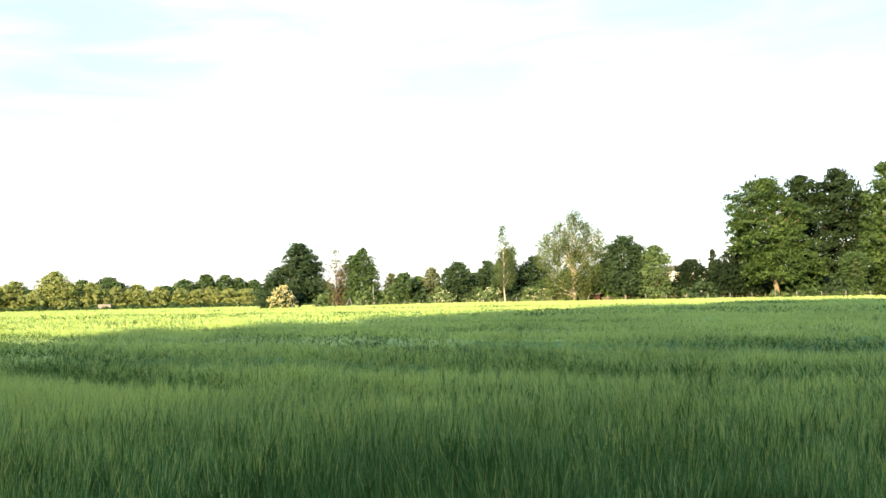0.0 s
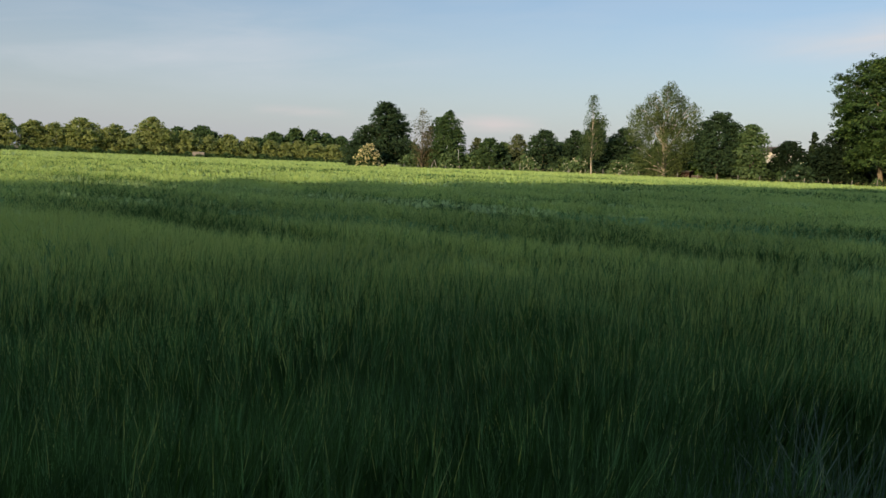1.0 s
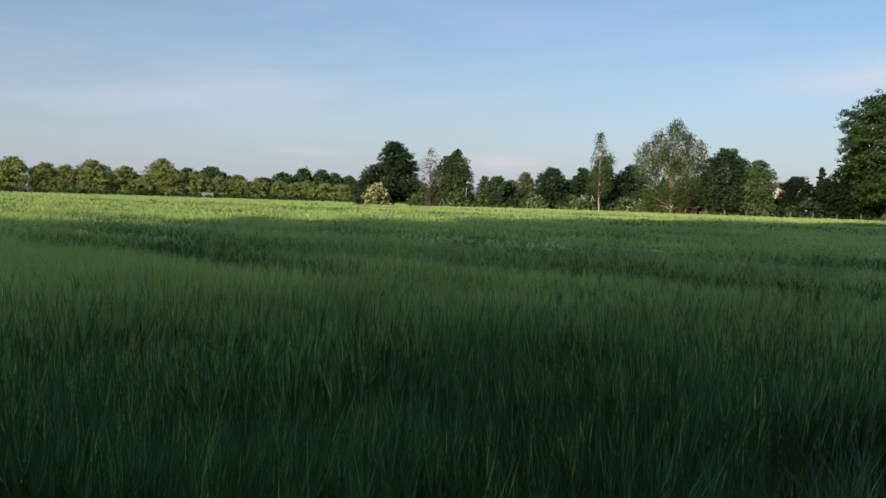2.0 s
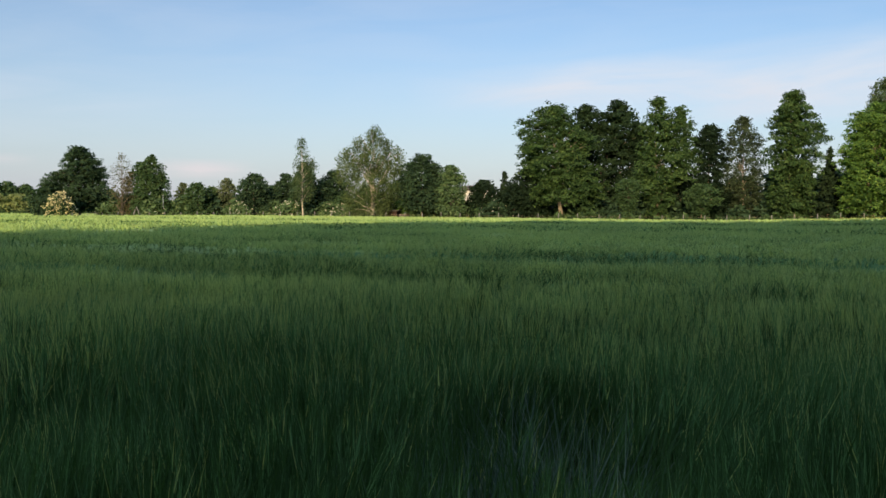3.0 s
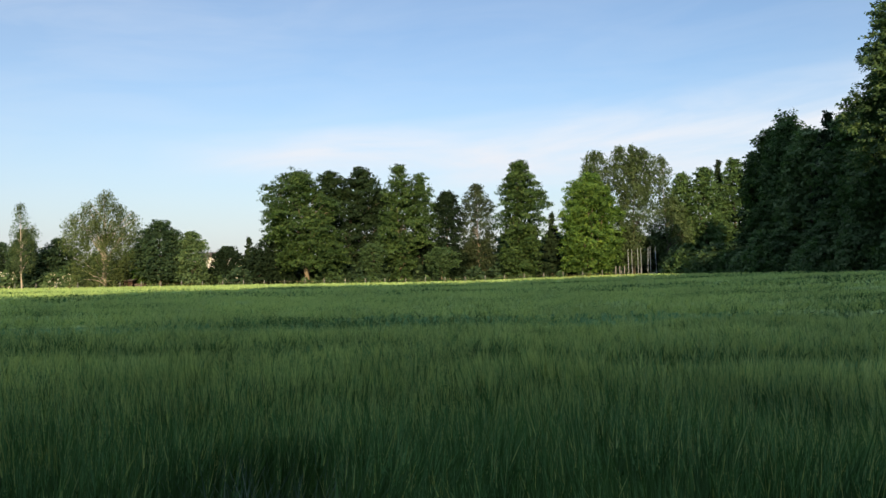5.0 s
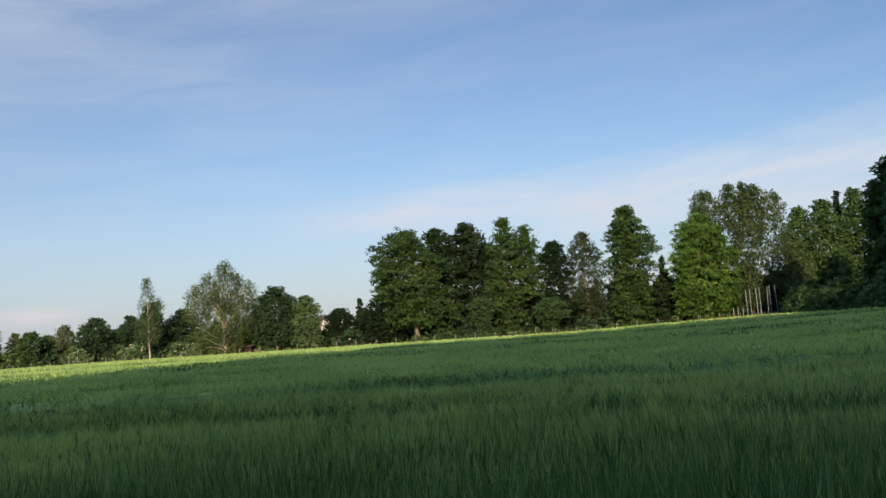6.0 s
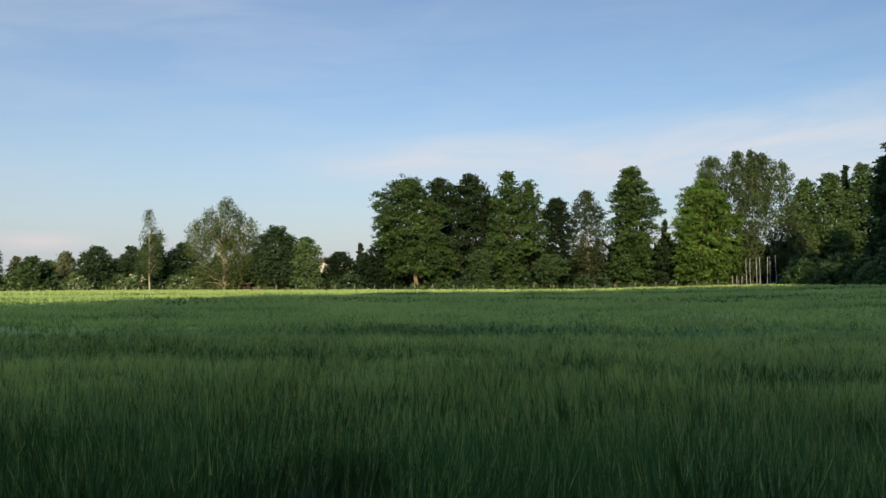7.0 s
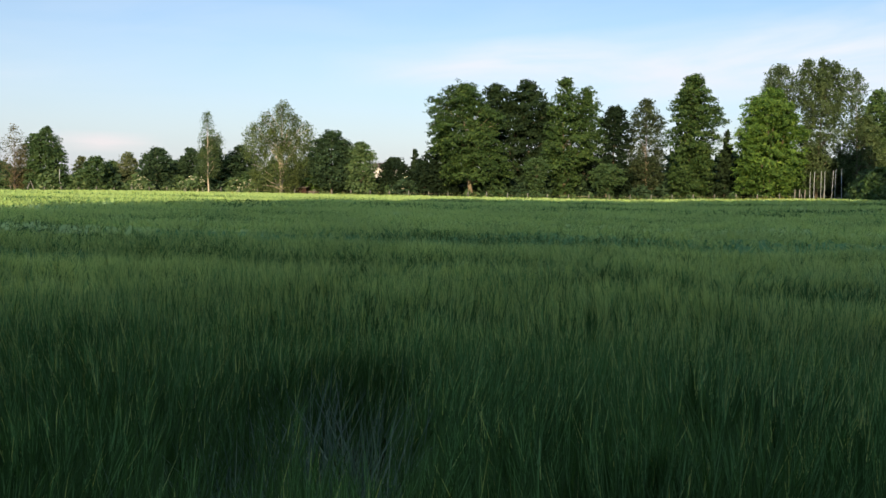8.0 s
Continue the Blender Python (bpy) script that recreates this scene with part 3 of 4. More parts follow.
def build_barley():
    rng = np.random.default_rng(7)
    hairs, hair_ear, blades = [], [], []
    # distance from, to; plants per square metre; hairs and leaves per plant; width of a hair; width of a leaf
    rings = ((1.7, 6.2, 460, 9, 3, 0.0032, 0.009), (6.0, 14.5, 195, 7, 2, 0.0058, 0.011), (14.0, 31, 76, 6, 0, 0.0105, 0.02),
             (30, 72, 15, 5, 1, 0.036, 0.05), (70, 132, 2.4, 5, 0, 0.11, 0.1), (129, 256, 0.5, 4, 0, 0.28, 0.2))
    for near, far, dens, nh, nl, hw, lw in rings:
        x, y = scatter(rng, near, far, dens)
        for a0, a1 in ((-112, -65), (40, 92)):   # the stretches beside the walk's view are sown thinner
            more = scatter(rng, near, far, dens * 0.10, a0, a1)
            x, y = np.concatenate([x, more[0]]), np.concatenate([y, more[1]])
        ok = rng.uniform(0, 1, len(x)) > 0.97 * gap_near(x, y)
        x, y = x[ok], y[ok]
        n = len(x)
        h = crop_height(x, y) + rng.normal(0, 0.03, n)
        root = np.stack([x, y, rise(x, y)], 1)
        way = unit(np.concatenate([sway(x, y, rng, 0.05), np.ones((n, 1))], 1))
        in_strip = shade_strips(x, y)
        for k in range(nl):
            t2 = rng.uniform(0, 6.28, n)
            s2 = np.stack([np.cos(t2), np.sin(t2), 0 * t2], 1)
            start = root + way * (h * (0.36 + 0.17 * k + rng.uniform(-0.05, 0.05, n)))[:, None]
            blades.append(strips(start, unit(way + s2 * rng.uniform(0.05, 0.3, n)[:, None]), rng.uniform(0.22, 0.40, n), lw * rng.uniform(0.6, 1.1, n), rng.uniform(0.0, 0.10, n), s2, 2 if near < 6 else 1))
        if near < 6:
            blades.append(strips(root, way, h - 0.1, np.full(n, 0.005), rng.normal(0, 0.02, n), np.tile([1.0, 0, 0], (n, 1)), 1))
        tip = root + way * (h - 0.10)[:, None]
        loose = np.interp(np.hypot(x, y), [5, 16], [0.13, 0.5])[:, None]
        nod = unit(way + rng.normal(0, 1, (n, 3)) * loose * [1, 1, 0.5])
        # pale hairs grow with distance: the near crop's shade is put into its colour
        share = (1 - 0.85 * in_strip) * np.interp(np.hypot(x, y), [2.2, 3.8, 5.8, 8.6], [0.03, 0.18, 0.68, 1.0])
        for k in range(nh):
            m = rng.uniform(0, 1, n) < (0.95 if k else 1.0)
            way2 = unit(nod[m] + rng.normal(0, 0.9, (int(m.sum()), 3)) * loose[m])
            ln = rng.uniform(0.10, 0.19, len(way2)) if k else np.full(len(way2), 0.10)
            hairs.append(spikes(tip[m] + way[m] * rng.uniform(-0.03, 0.06, len(way2))[:, None], way2, ln, np.full(len(way2), hw * (1.0 if k else 2.0)) * rng.uniform(0.7, 1.3, len(way2)), rng))
            green = np.maximum(in_strip, np.interp(np.hypot(x, y), [2.2, 4.0, 6.5], [0.68, 0.4, 0.0]))[m]
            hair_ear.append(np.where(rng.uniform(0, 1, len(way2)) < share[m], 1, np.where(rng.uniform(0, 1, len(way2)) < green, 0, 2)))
    # the close stand of leaves below the ears
    rr = np.concatenate([np.arange(1.7, 14, 0.2), np.arange(14, 30, 0.4), np.arange(30, 80, 1.0), np.geomspace(80, 254, 60)])
    aa = np.radians(np.linspace(-112, 92, 520))
    gr, ga = np.meshgrid(rr, aa, indexing="ij")
    gx, gy = -np.sin(ga) * gr, np.cos(ga) * gr
    gz = rise(gx, gy) + crop_height(gx, gy) - np.interp(gr, [1.7, 5, 8, 12, 30, 60, 120], [0.50, 0.40, 0.26, 0.15, 0.14, 0.18, 0.26]) + rng.normal(0, 0.03, gx.shape)
    gz = np.maximum(gz - 0.5 * shade_strips(gx, gy), rise(gx, gy) + 0.02)
    idx = np.arange(gx.size).reshape(gx.shape)
    q = np.stack([idx[:-1, :-1], idx[1:, :-1], idx[1:, 1:], idx[:-1, 1:]], -1).reshape(-1, 4)
    cx, cy = gx.ravel()[q].mean(1), gy.ravel()[q].mean(1)
    along, away = cx * ALONG[0] + cy * ALONG[1], cx * AWAY[0] + cy * AWAY[1]
    inside = (along < WOOD - 1) & (away > 1.4) & ((away < FENCE - 1.5 - 4.0 * smooth(20, 25, along)) | (along < -92))
    thick = (np.hypot(cx, cy) > 9) | (np.abs(np.degrees(np.arctan2(-cx, cy)) + 12.5) < 54)
    q = q[inside & thick & (gap_near(cx, cy) < 0.25)]
    blades.append((np.stack([gx, gy, gz], -1).reshape(-1, 3), q))
    # leaf sheet too: darker near and in the strips, shade put into its colour
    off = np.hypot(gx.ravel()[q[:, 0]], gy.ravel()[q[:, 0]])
    bare = shade_strips(gx.ravel()[q[:, 0]], gy.ravel()[q[:, 0]])
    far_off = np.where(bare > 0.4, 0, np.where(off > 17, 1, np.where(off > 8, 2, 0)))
    v, q = joined(blades)
    hv = np.concatenate(hairs)
    tris = len(v) + np.arange(len(hv)).reshape(-1, 3)
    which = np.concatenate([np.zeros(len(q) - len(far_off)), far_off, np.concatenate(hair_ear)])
    ob = mesh_ob("barley_field", np.concatenate([v, hv]), q, BARLEY, tris=tris, second=(BARLEY_EAR, BARLEY_EAR_SHADED), which=which)
    tagged(ob, "green unripe barley standing in ear, with faint wheel tracks", "crop", kind="stuff")


build_barley()


def build_bruised():
    """Bent and broken blades, blue-grey, in the beaten hollow near the path."""
    rng = np.random.default_rng(17)
    x, y = rng.uniform(0.3, 1.6, 12000), rng.uniform(1.8, 3.6, 12000)
    ok = gap_near(x, y) > rng.uniform(0.15, 1.0, len(x))
    x, y = x[ok][:800], y[ok][:800]
    n = len(x)
    t2 = rng.uniform(0, 6.28, n)
    side = np.stack([np.cos(t2), np.sin(t2), 0 * t2], 1)
    way = unit(np.concatenate([rng.normal(0, 0.35, (n, 2)), np.ones((n, 1))], 1))
    v, q = strips(np.stack([x, y, rise(x, y)], 1), way, rng.uniform(0.45, 0.9, n), rng.uniform(0.005, 0.010, n), rng.uniform(0.0, 0.25, n), side, 3)
    tagged(mesh_ob("bruised_barley", v, q, BARLEY_BRUISED), "bent blue-grey barley blades in a beaten hollow", "crop", kind="stuff")


build_bruised()

# ---- trees and shrubs along the fence ----
ROW = "trees behind the fence"
tree("dark_shrub", -31.8, 155.1, 6.7, 6.8, "dark green rounded thicket beside the blossoming elder", 11, "bush", LEAF_DARK, base=0.02, category="shrub")
tree("elder_bush", -29.1, 149.7, 4.8, 4.6, "elder bush covered in cream blossom by the fence", 12, "bush", LEAF_MID, base=0.03, category="shrub", blossom=BLOSSOM, blossoms=1200, leaf_size=0.16)
tree("oak_tree", -27.3, 157.2, 13.2, 10.4, "tall dark green oak behind the fence", 13, leaf=LEAF_DARK, group=ROW, masses=[(-0.3, 0, 2.0, 13.2, 7.0, "dome"), (-3.0, 0.4, 4.0, 8.8, 4.6, "round"), (2.6, -0.3, 2.2, 9.6, 5.4, "round"), (0.6, 0.5, 7.5, 12.6, 5.6, "dome")])
tree("bare_tree", -19.2, 148.4, 11.4, 5.0, "thin half-bare tree with rusty sparse leaves", 14, "oval", LEAF_RUST, base=0.12, dense=0.10, fill=0.0, twigs=70, group=ROW, leaf_size=0.17, trunk=0.12)
tree("rusty_tree", -17.6, 149.6, 8.4, 4.4, "low rusty tree with loose brownish leaves", 114, "round", LEAF_RUST, base=0.1, dense=0.35, fill=0.1, twigs=30, group=ROW, leaf_size=0.17, trunk=0.09)
tree("ash_tree", -14.4, 147.1, 11.3, 6.0, "dark green upright tree with a leaning top", 15, leaf=LEAF_MID, group=ROW, masses=[(0.0, 0, 1.4, 11.3, 4.4, "tall"), (-1.7, 0.3, 6.4, 10.0, 2.8, "round"), (1.4, 0, 1.4, 8.4, 3.6, "oval"), (-1.4, -0.2, 1.2, 6.4, 3.4, "round")])
tree("pale_tree", -10.5, 165.4, 7.2, 3.4, "small pale grey-green tree behind the garden shrubs", 16, "oval", LEAF_PALE, base=0.1, dense=0.5, fill=0.4, group=ROW)
tree("garden_tree", -6.8, 142.0, 6.3, 4.2, "rounded mid-green garden tree", 17, "round", LEAF_MID, base=0.06, group=ROW)
tree("garden_tree", -4.6, 144.4, 5.7, 3.4, "low mid-green garden tree beside a taller one", 117, "round", LEAF_SHRUB, base=0.06, group=ROW)
tree("pale_tree", -2.1, 142.9, 7.1, 3.4, "light airy pale green tree among darker shrubs", 18, "round", LEAF_PALE, base=0.1, dense=0.5, fill=0.4, group=ROW)
tree("garden_tree", 2.2, 137.3, 7.6, 5.6, "rounded dark garden tree", 19, "dome", LEAF_DARK, base=0.06, group=ROW)
tree("birch_tree", 9.3, 128.5, 12.9, 3.4, "slender birch with a pale stem and thin crown", 20, "oval", LEAF_BIRCH, BARK_BIRCH, base=0.22, dense=0.32, hang=0.8, fill=0.0, cover=1.1, twigs=24, group=ROW, leaf_size=0.12, trunk=0.12, bough=0.6,
     masses=[(-0.2, 0, 3.0, 12.9, 2.7, "oval"), (1.4, 0.2, 6.6, 10.0, 1.6, "round"), (0.1, 0, 3.6, 8.6, 3.4, "round")])
tree("dark_tree", 10.0, 135.6, 9.4, 4.4, "dark narrow tree behind the slender birch", 21, "oval", LEAF_DARK, base=0.08, group=ROW)
tree("dark_tree", 14.6, 134.3, 8.2, 5.6, "dark low tree between the two birches", 22, "round", LEAF_DARK, base=0.05, group=ROW)
tree("dark_tree", 7.1, 138.1, 7.7, 4.2, "dark low tree beside the slender birch", 23, "round", LEAF_DARK, base=0.05, group=ROW)
tree("birch_tree", 19.4, 124.3, 14.8, 10.6, "large weeping birch with white limbs and hanging olive leaves", 124, leaf=LEAF_WEEP, bark=BARK_BIRCH, dense=0.45, hang=1.7, fill=0.05, cover=1.2, twigs=30, group=ROW, leaf_size=0.12, trunk=0.27, bough=0.75,
     masses=[(0.2, 0, 8.6, 14.8, 3.8, "dome"), (-2.2, 0.4, 7.2, 13.3, 2.8, "dome"), (-3.9, -0.3, 6.4, 11.4, 3.4, "dome"), (1.9, 0.5, 7.6, 13.0, 3.0, "round"), (3.5, -0.2, 8.0, 11.9, 2.4, "dome"), (2.6, -0.6, 4.2, 9.6, 3.2, "dome"), (-0.5, 0.3, 1.2, 9.0, 7.4, "dome"), (-1.4, -0.8, 4.5, 10.8, 4.0, "dome")])
tree("garden_tree", 30.1, 161.0, 7.6, 5.0, "grey-green tree far behind the gardens", 25, "round", LEAF_MID, base=0.05, group=ROW)
tree("round_tree", 26.5, 122.3, 10.2, 6.2, "round dark tree with a domed top", 26, leaf=LEAF_DARK, group=ROW, masses=[(0.0, 0, 2.0, 10.2, 5.4, "dome"), (-1.7, 0.2, 2.6, 8.9, 3.4, "round"), (1.6, 0.1, 3.4, 9.2, 3.4, "round")])
tree("round_tree", 30.5, 120.2, 8.6, 4.6, "rounded lighter tree next to the domed one", 27, "round", LEAF_SHRUB, base=0.05, group=ROW)
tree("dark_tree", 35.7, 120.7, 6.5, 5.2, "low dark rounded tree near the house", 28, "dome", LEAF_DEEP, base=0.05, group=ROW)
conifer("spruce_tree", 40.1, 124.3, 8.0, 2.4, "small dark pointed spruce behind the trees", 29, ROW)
tree("dark_tree", 42.0, 118.0, 8.4, 6.0, "dark tree close beside the lime", 30, "round", LEAF_DEEP, base=0.05, group=ROW)
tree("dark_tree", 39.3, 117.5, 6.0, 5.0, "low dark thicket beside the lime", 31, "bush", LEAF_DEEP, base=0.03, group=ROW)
tree("lime_tree", 45.3, 113.6, 17.2, 11.8, "big lime tree with a full crown on a pale trunk", 32, leaf=LEAF_LIME, group=ROW, trunk=0.34, bark=BARK_LIME, twigs=20, bough=1.35,
     masses=[(-1.2, 0, 4.6, 17.3, 10.0, "lime"), (0.8, -0.6, 2.9, 11.8, 9.0, "cone"), (-3.9, -0.2, 7.0, 13.0, 3.8, "round")])
tree("lime_tree", 54.9, 119.9, 19.1, 12.4, "tall broad dark lime tree behind the first", 33, leaf=LEAF_DEEP_LIME, group=ROW, bough=1.15, leaf_size=0.2,
     masses=[(0.2, 0, 1.6, 16.0, 12.0, "dome"), (-3.1, 0, 9.0, 18.6, 5.4, "dome"), (1.9, 0, 9.0, 19.1, 7.0, "dome"), (5.0, 0.5, 5.0, 15.8, 4.0, "round")])
tree("lime_tree", 57.8, 108.2, 18.4, 7.0, "tall lime with two tops and a deep crown", 34, leaf=LEAF_LIME, group=ROW, bough=1.2, trunk=0.26,
     masses=[(-0.1, 0, 1.4, 18.4, 5.0, "tall"), (3.0, 0.2, 6.2, 17.1, 4.4, "oval"), (-1.0, -0.3, 4.5, 11.0, 3.4, "round")])
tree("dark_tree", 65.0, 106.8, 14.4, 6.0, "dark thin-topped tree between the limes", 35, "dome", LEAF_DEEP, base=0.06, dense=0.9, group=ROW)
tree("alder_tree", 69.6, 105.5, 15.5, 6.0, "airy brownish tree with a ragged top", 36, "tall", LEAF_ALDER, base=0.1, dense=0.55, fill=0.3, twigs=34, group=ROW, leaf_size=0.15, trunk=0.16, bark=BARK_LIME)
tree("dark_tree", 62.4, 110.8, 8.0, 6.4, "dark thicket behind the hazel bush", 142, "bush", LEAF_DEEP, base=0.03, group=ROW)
tree("hornbeam_tree", 73.0, 99.2, 18.5, 7.4, "tall narrow hornbeam with layered boughs", 37, "hornbeam", LEAF_LIME, base=0.05, group=ROW, lobes=0.12, sag=0.55, bough=1.2)
conifer("spruce_tree", 79.1, 99.4, 10.6, 3.8, "dark spruce in the gap between two trees", 38, ROW)
conifer("spruce_tree", 76.8, 100.8, 8.6, 3.0, "small dark spruce beside a taller one", 138, ROW)
tree("maple_tree", 81.6, 93.6, 16.3, 8.8, "maple with fresh bright green leaves", 39, leaf=LEAF_FRESH, group=ROW, bough=1.25, leaf_size=0.18,
     masses=[(0.3, 0, 1.4, 16.3, 6.0, "dome"), (-2.2, 0.2, 1.4, 13.0, 4.4, "dome"), (2.5, 0.3, 1.8, 12.6, 4.2, "dome"), (-1.7, 0.1, 8.5, 15.2, 3.4, "dome")])
tree("birch_tree", 85.8, 97.0, 20.2, 5.2, "tall airy birch behind the maple", 40, "vase", LEAF_BIRCH, BARK, base=0.3, dense=0.5, fill=0.15, hang=0.6, trunk=0.16, twigs=26, group=ROW, leaf_size=0.15, bough=0.8)
tree("birch_tree", 89.5, 92.8, 20.8, 6.8, "tall olive birch with feathery tops", 41, leaf=LEAF_BIRCH, bark=BARK, dense=0.55, fill=0.3, hang=0.7, trunk=0.2, twigs=30, group=ROW, leaf_size=0.15, bough=0.9,
     masses=[(0.0, 0, 2.4, 19.0, 6.0, "column"), (-1.9, 0, 13.5, 20.6, 3.0, "dome"), (1.7, 0.2, 13.5, 20.2, 3.6, "dome"), (0.1, 0.2, 14.0, 20.8, 2.4, "oval")])
tree("dark_tree", 92.0, 96.5, 8.5, 7.0, "dark thicket under the birches", 140, "bush", LEAF_DEEP, base=0.03, group=ROW)
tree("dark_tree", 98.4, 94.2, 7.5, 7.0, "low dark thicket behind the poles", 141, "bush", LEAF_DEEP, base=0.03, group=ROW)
tree("birch_tree", 93.6, 89.6, 18.9, 5.4, "thin birch with an open crown", 42, leaf=LEAF_BIRCH, bark=BARK, dense=0.45, fill=0.15, hang=0.7, trunk=0.13, twigs=26, group=ROW, leaf_size=0.15, bough=0.8,
     masses=[(-0.8, 0, 9.0, 18.9, 2.6, "tall"), (0.4, 0.1, 2.6, 12.8, 5.8, "dome")])
tree("maple_tree", 98.5, 91.5, 16.5, 5.0, "light green tree behind the poles", 43, "round", LEAF_CORNER, base=0.08, dense=0.8, group=ROW, leaf_size=0.2)
tree("maple_tree", 100.3, 88.4, 17.1, 5.6, "broad green tree at the corner of the wood", 44, "round", LEAF_CORNER, base=0.06, group=ROW, leaf_size=0.2)
tree("maple_tree", 105.2, 86.9, 18.5, 5.2, "pale green treetop over the edge of the wood", 144, "round", LEAF_CORNER, base=0.06, group=ROW, leaf_size=0.2)
conifer("spruce_tree", 105.4, 90.2, 18.8, 4.4, "tall dark spruce tip above the corner trees", 45, ROW)
tree("hazel_bush", 52.6, 107.0, 6.5, 3.8, "young many-stemmed hazel under the limes", 46, "vase", LEAF_MID, base=0.25, dense=0.7, fill=0.2, twigs=24, category="shrub", trunk=0.07, leaf_size=0.15, bark=BARK_LIME)
tree("hazel_bush", 61.4, 102.4, 5.8, 5.2, "spreading hazel bush on a short stem", 47, "vase", LEAF_MID, base=0.25, dense=0.7, fill=0.25, twigs=20, category="shrub", trunk=0.09, leaf_size=0.15, bark=BARK_LIME)

# shrubs that close the gaps low down behind the fence
rng = np.random.default_rng(5)
for k, a in enumerate(np.arange(-90, 62, 3.1)):
    far = (9.0 if -87.0 < a < -83.0 or -42.5 < a < -35.0 else 5.5) + FENCE + rng.uniform(-0.8, 3.5)
    sx_, sy_ = spot(a + rng.uniform(-0.8, 0.8), far)
    high = rng.uniform(2.6, 4.6)
    if a >= 18:
        sx_, sy_ = spot(a, far + 4.0)
    mat_ = (LEAF_SHRUB, LEAF_MID, LEAF_DARK, LEAF_SHRUB, LEAF_MID)[k % 5] if a < -4 else LEAF_DARK
    if k % 9 == 4 and a < -20:
        tree("rose_bush", sx_, sy_, high * 0.9, rng.uniform(3.2, 4.6), "garden bush speckled with white blossom", 200 + k, "bush", mat_, base=0.02, category="shrub", group="shrubs behind the fence", twigs=6, leaf_size=0.36, blossom=BLOSSOM_WHITE, blossoms=40)
    else:
        tree("shrub", sx_, sy_, high, rng.uniform(3.4, 5.2), "dense green garden shrub behind the fence", 200 + k, "bush", mat_, base=0.02, category="shrub", group="shrubs behind the fence", twigs=6, leaf_size=0.42)
for k, (x, y, h, w, n) in enumerate(((0.1, 135.3, 2.9, 3.4, 110), (7.4, 130.9, 3.0, 4.2, 130), (14.9, 127.0, 2.5, 3.4, 90))):
    tree("rose_bush", x, y, h, w, "garden bush dotted with clusters of white blossom", 260 + k, "bush", LEAF_SHRUB, base=0.02, category="shrub", group="shrubs behind the fence", twigs=6, leaf_size=0.24, blossom=BLOSSOM_WHITE, blossoms=n)
tree("shrub", 24.9, 127.6, 3.7, 4.2, "bright yellow-green garden shrub beside the red shed", 265, "bush", LEAF_FRESH, base=0.02, category="shrub", group="shrubs behind the fence", twigs=6, leaf_size=0.24)
for k, a in enumerate(np.arange(-88, 62, 4.4)):
    sx_, sy_ = spot(a, FENCE + 12 + rng.uniform(-1, 1.5))
    tree("thicket", sx_, sy_, rng.uniform(3.2, 4.6), 6.0, "dark thicket growing under the trees", 350 + k, "bush", LEAF_DARK, base=0.0, category="shrub", group="thicket under the trees", twigs=5, leaf_size=0.65)
for k, a in enumerate(np.arange(-12, 30, 1.5)):
    sx_, sy_ = spot(a + rng.uniform(-0.4, 0.4), FENCE + rng.uniform(0.6, 1.6))
    tree("nettle_clump", sx_, sy_, rng.uniform(0.9, 1.7), rng.uniform(1.1, 1.9), "low bright green weeds growing at the fence", 700 + k, "bush", LEAF_MID, base=0.0, category="plant", group="weeds at the fence", twigs=4, leaf_size=0.2)
# darker ground cover far behind, under the tall trees
for k, a in enumerate(np.arange(-70, 75, 6.0)):
    sx_, sy_ = spot(a, FENCE + 17 + rng.uniform(-2, 6))
    if abs(math.degrees(math.atan2(sx_, sy_)) - 15.4) < 2.0:   # the house shows here
        continue
    tree("backing_tree", sx_, sy_, rng.uniform(5.0, 6.4) if a < 5 else rng.uniform(7, 11), 8.0, "dark tree growing beyond the gardens", 300 + k, "bush", LEAF_DARK, base=0.02, group="trees behind the gardens", twigs=6, leaf_size=0.8)

# ---- the far row of trees ----
FAR = [(-169.0, 201.0, 10.0, 9.5), (-161.0, 207.0, 10.5, 9.4), (-153.0, 212.0, 9.5, 9.0), (-145.2, 217.5, 10.6, 9.0), (-138.1, 221.8, 9.2, 7.8), (-133.0, 223.8, 8.8, 8.2), (-126.6, 226.3, 10.5, 10.6),
       (-118.2, 229.5, 9.2, 7.4), (-112.4, 229.8, 6.3, 8.6), (-109.7, 234.4, 11.9, 8.6), (-106.2, 233.2, 8.9, 9.6), (-99.8, 236.7, 8.5, 8.0), (-93.8, 239.1, 7.3, 6.8), (-88.7, 241.0, 7.7, 6.8),
       (-83.2, 243.2, 7.2, 7.3), (-77.8, 245.3, 6.6, 6.5), (-73.2, 247.1, 6.1, 6.0), (-69.4, 248.6, 7.1, 6.0), (-64.6, 250.4, 6.3, 7.4), (-59.8, 252.3, 6.1, 7.0)]
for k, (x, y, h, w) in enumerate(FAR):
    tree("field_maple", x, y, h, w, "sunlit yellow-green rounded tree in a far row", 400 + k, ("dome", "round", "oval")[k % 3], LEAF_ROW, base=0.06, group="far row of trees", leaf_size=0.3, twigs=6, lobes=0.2)
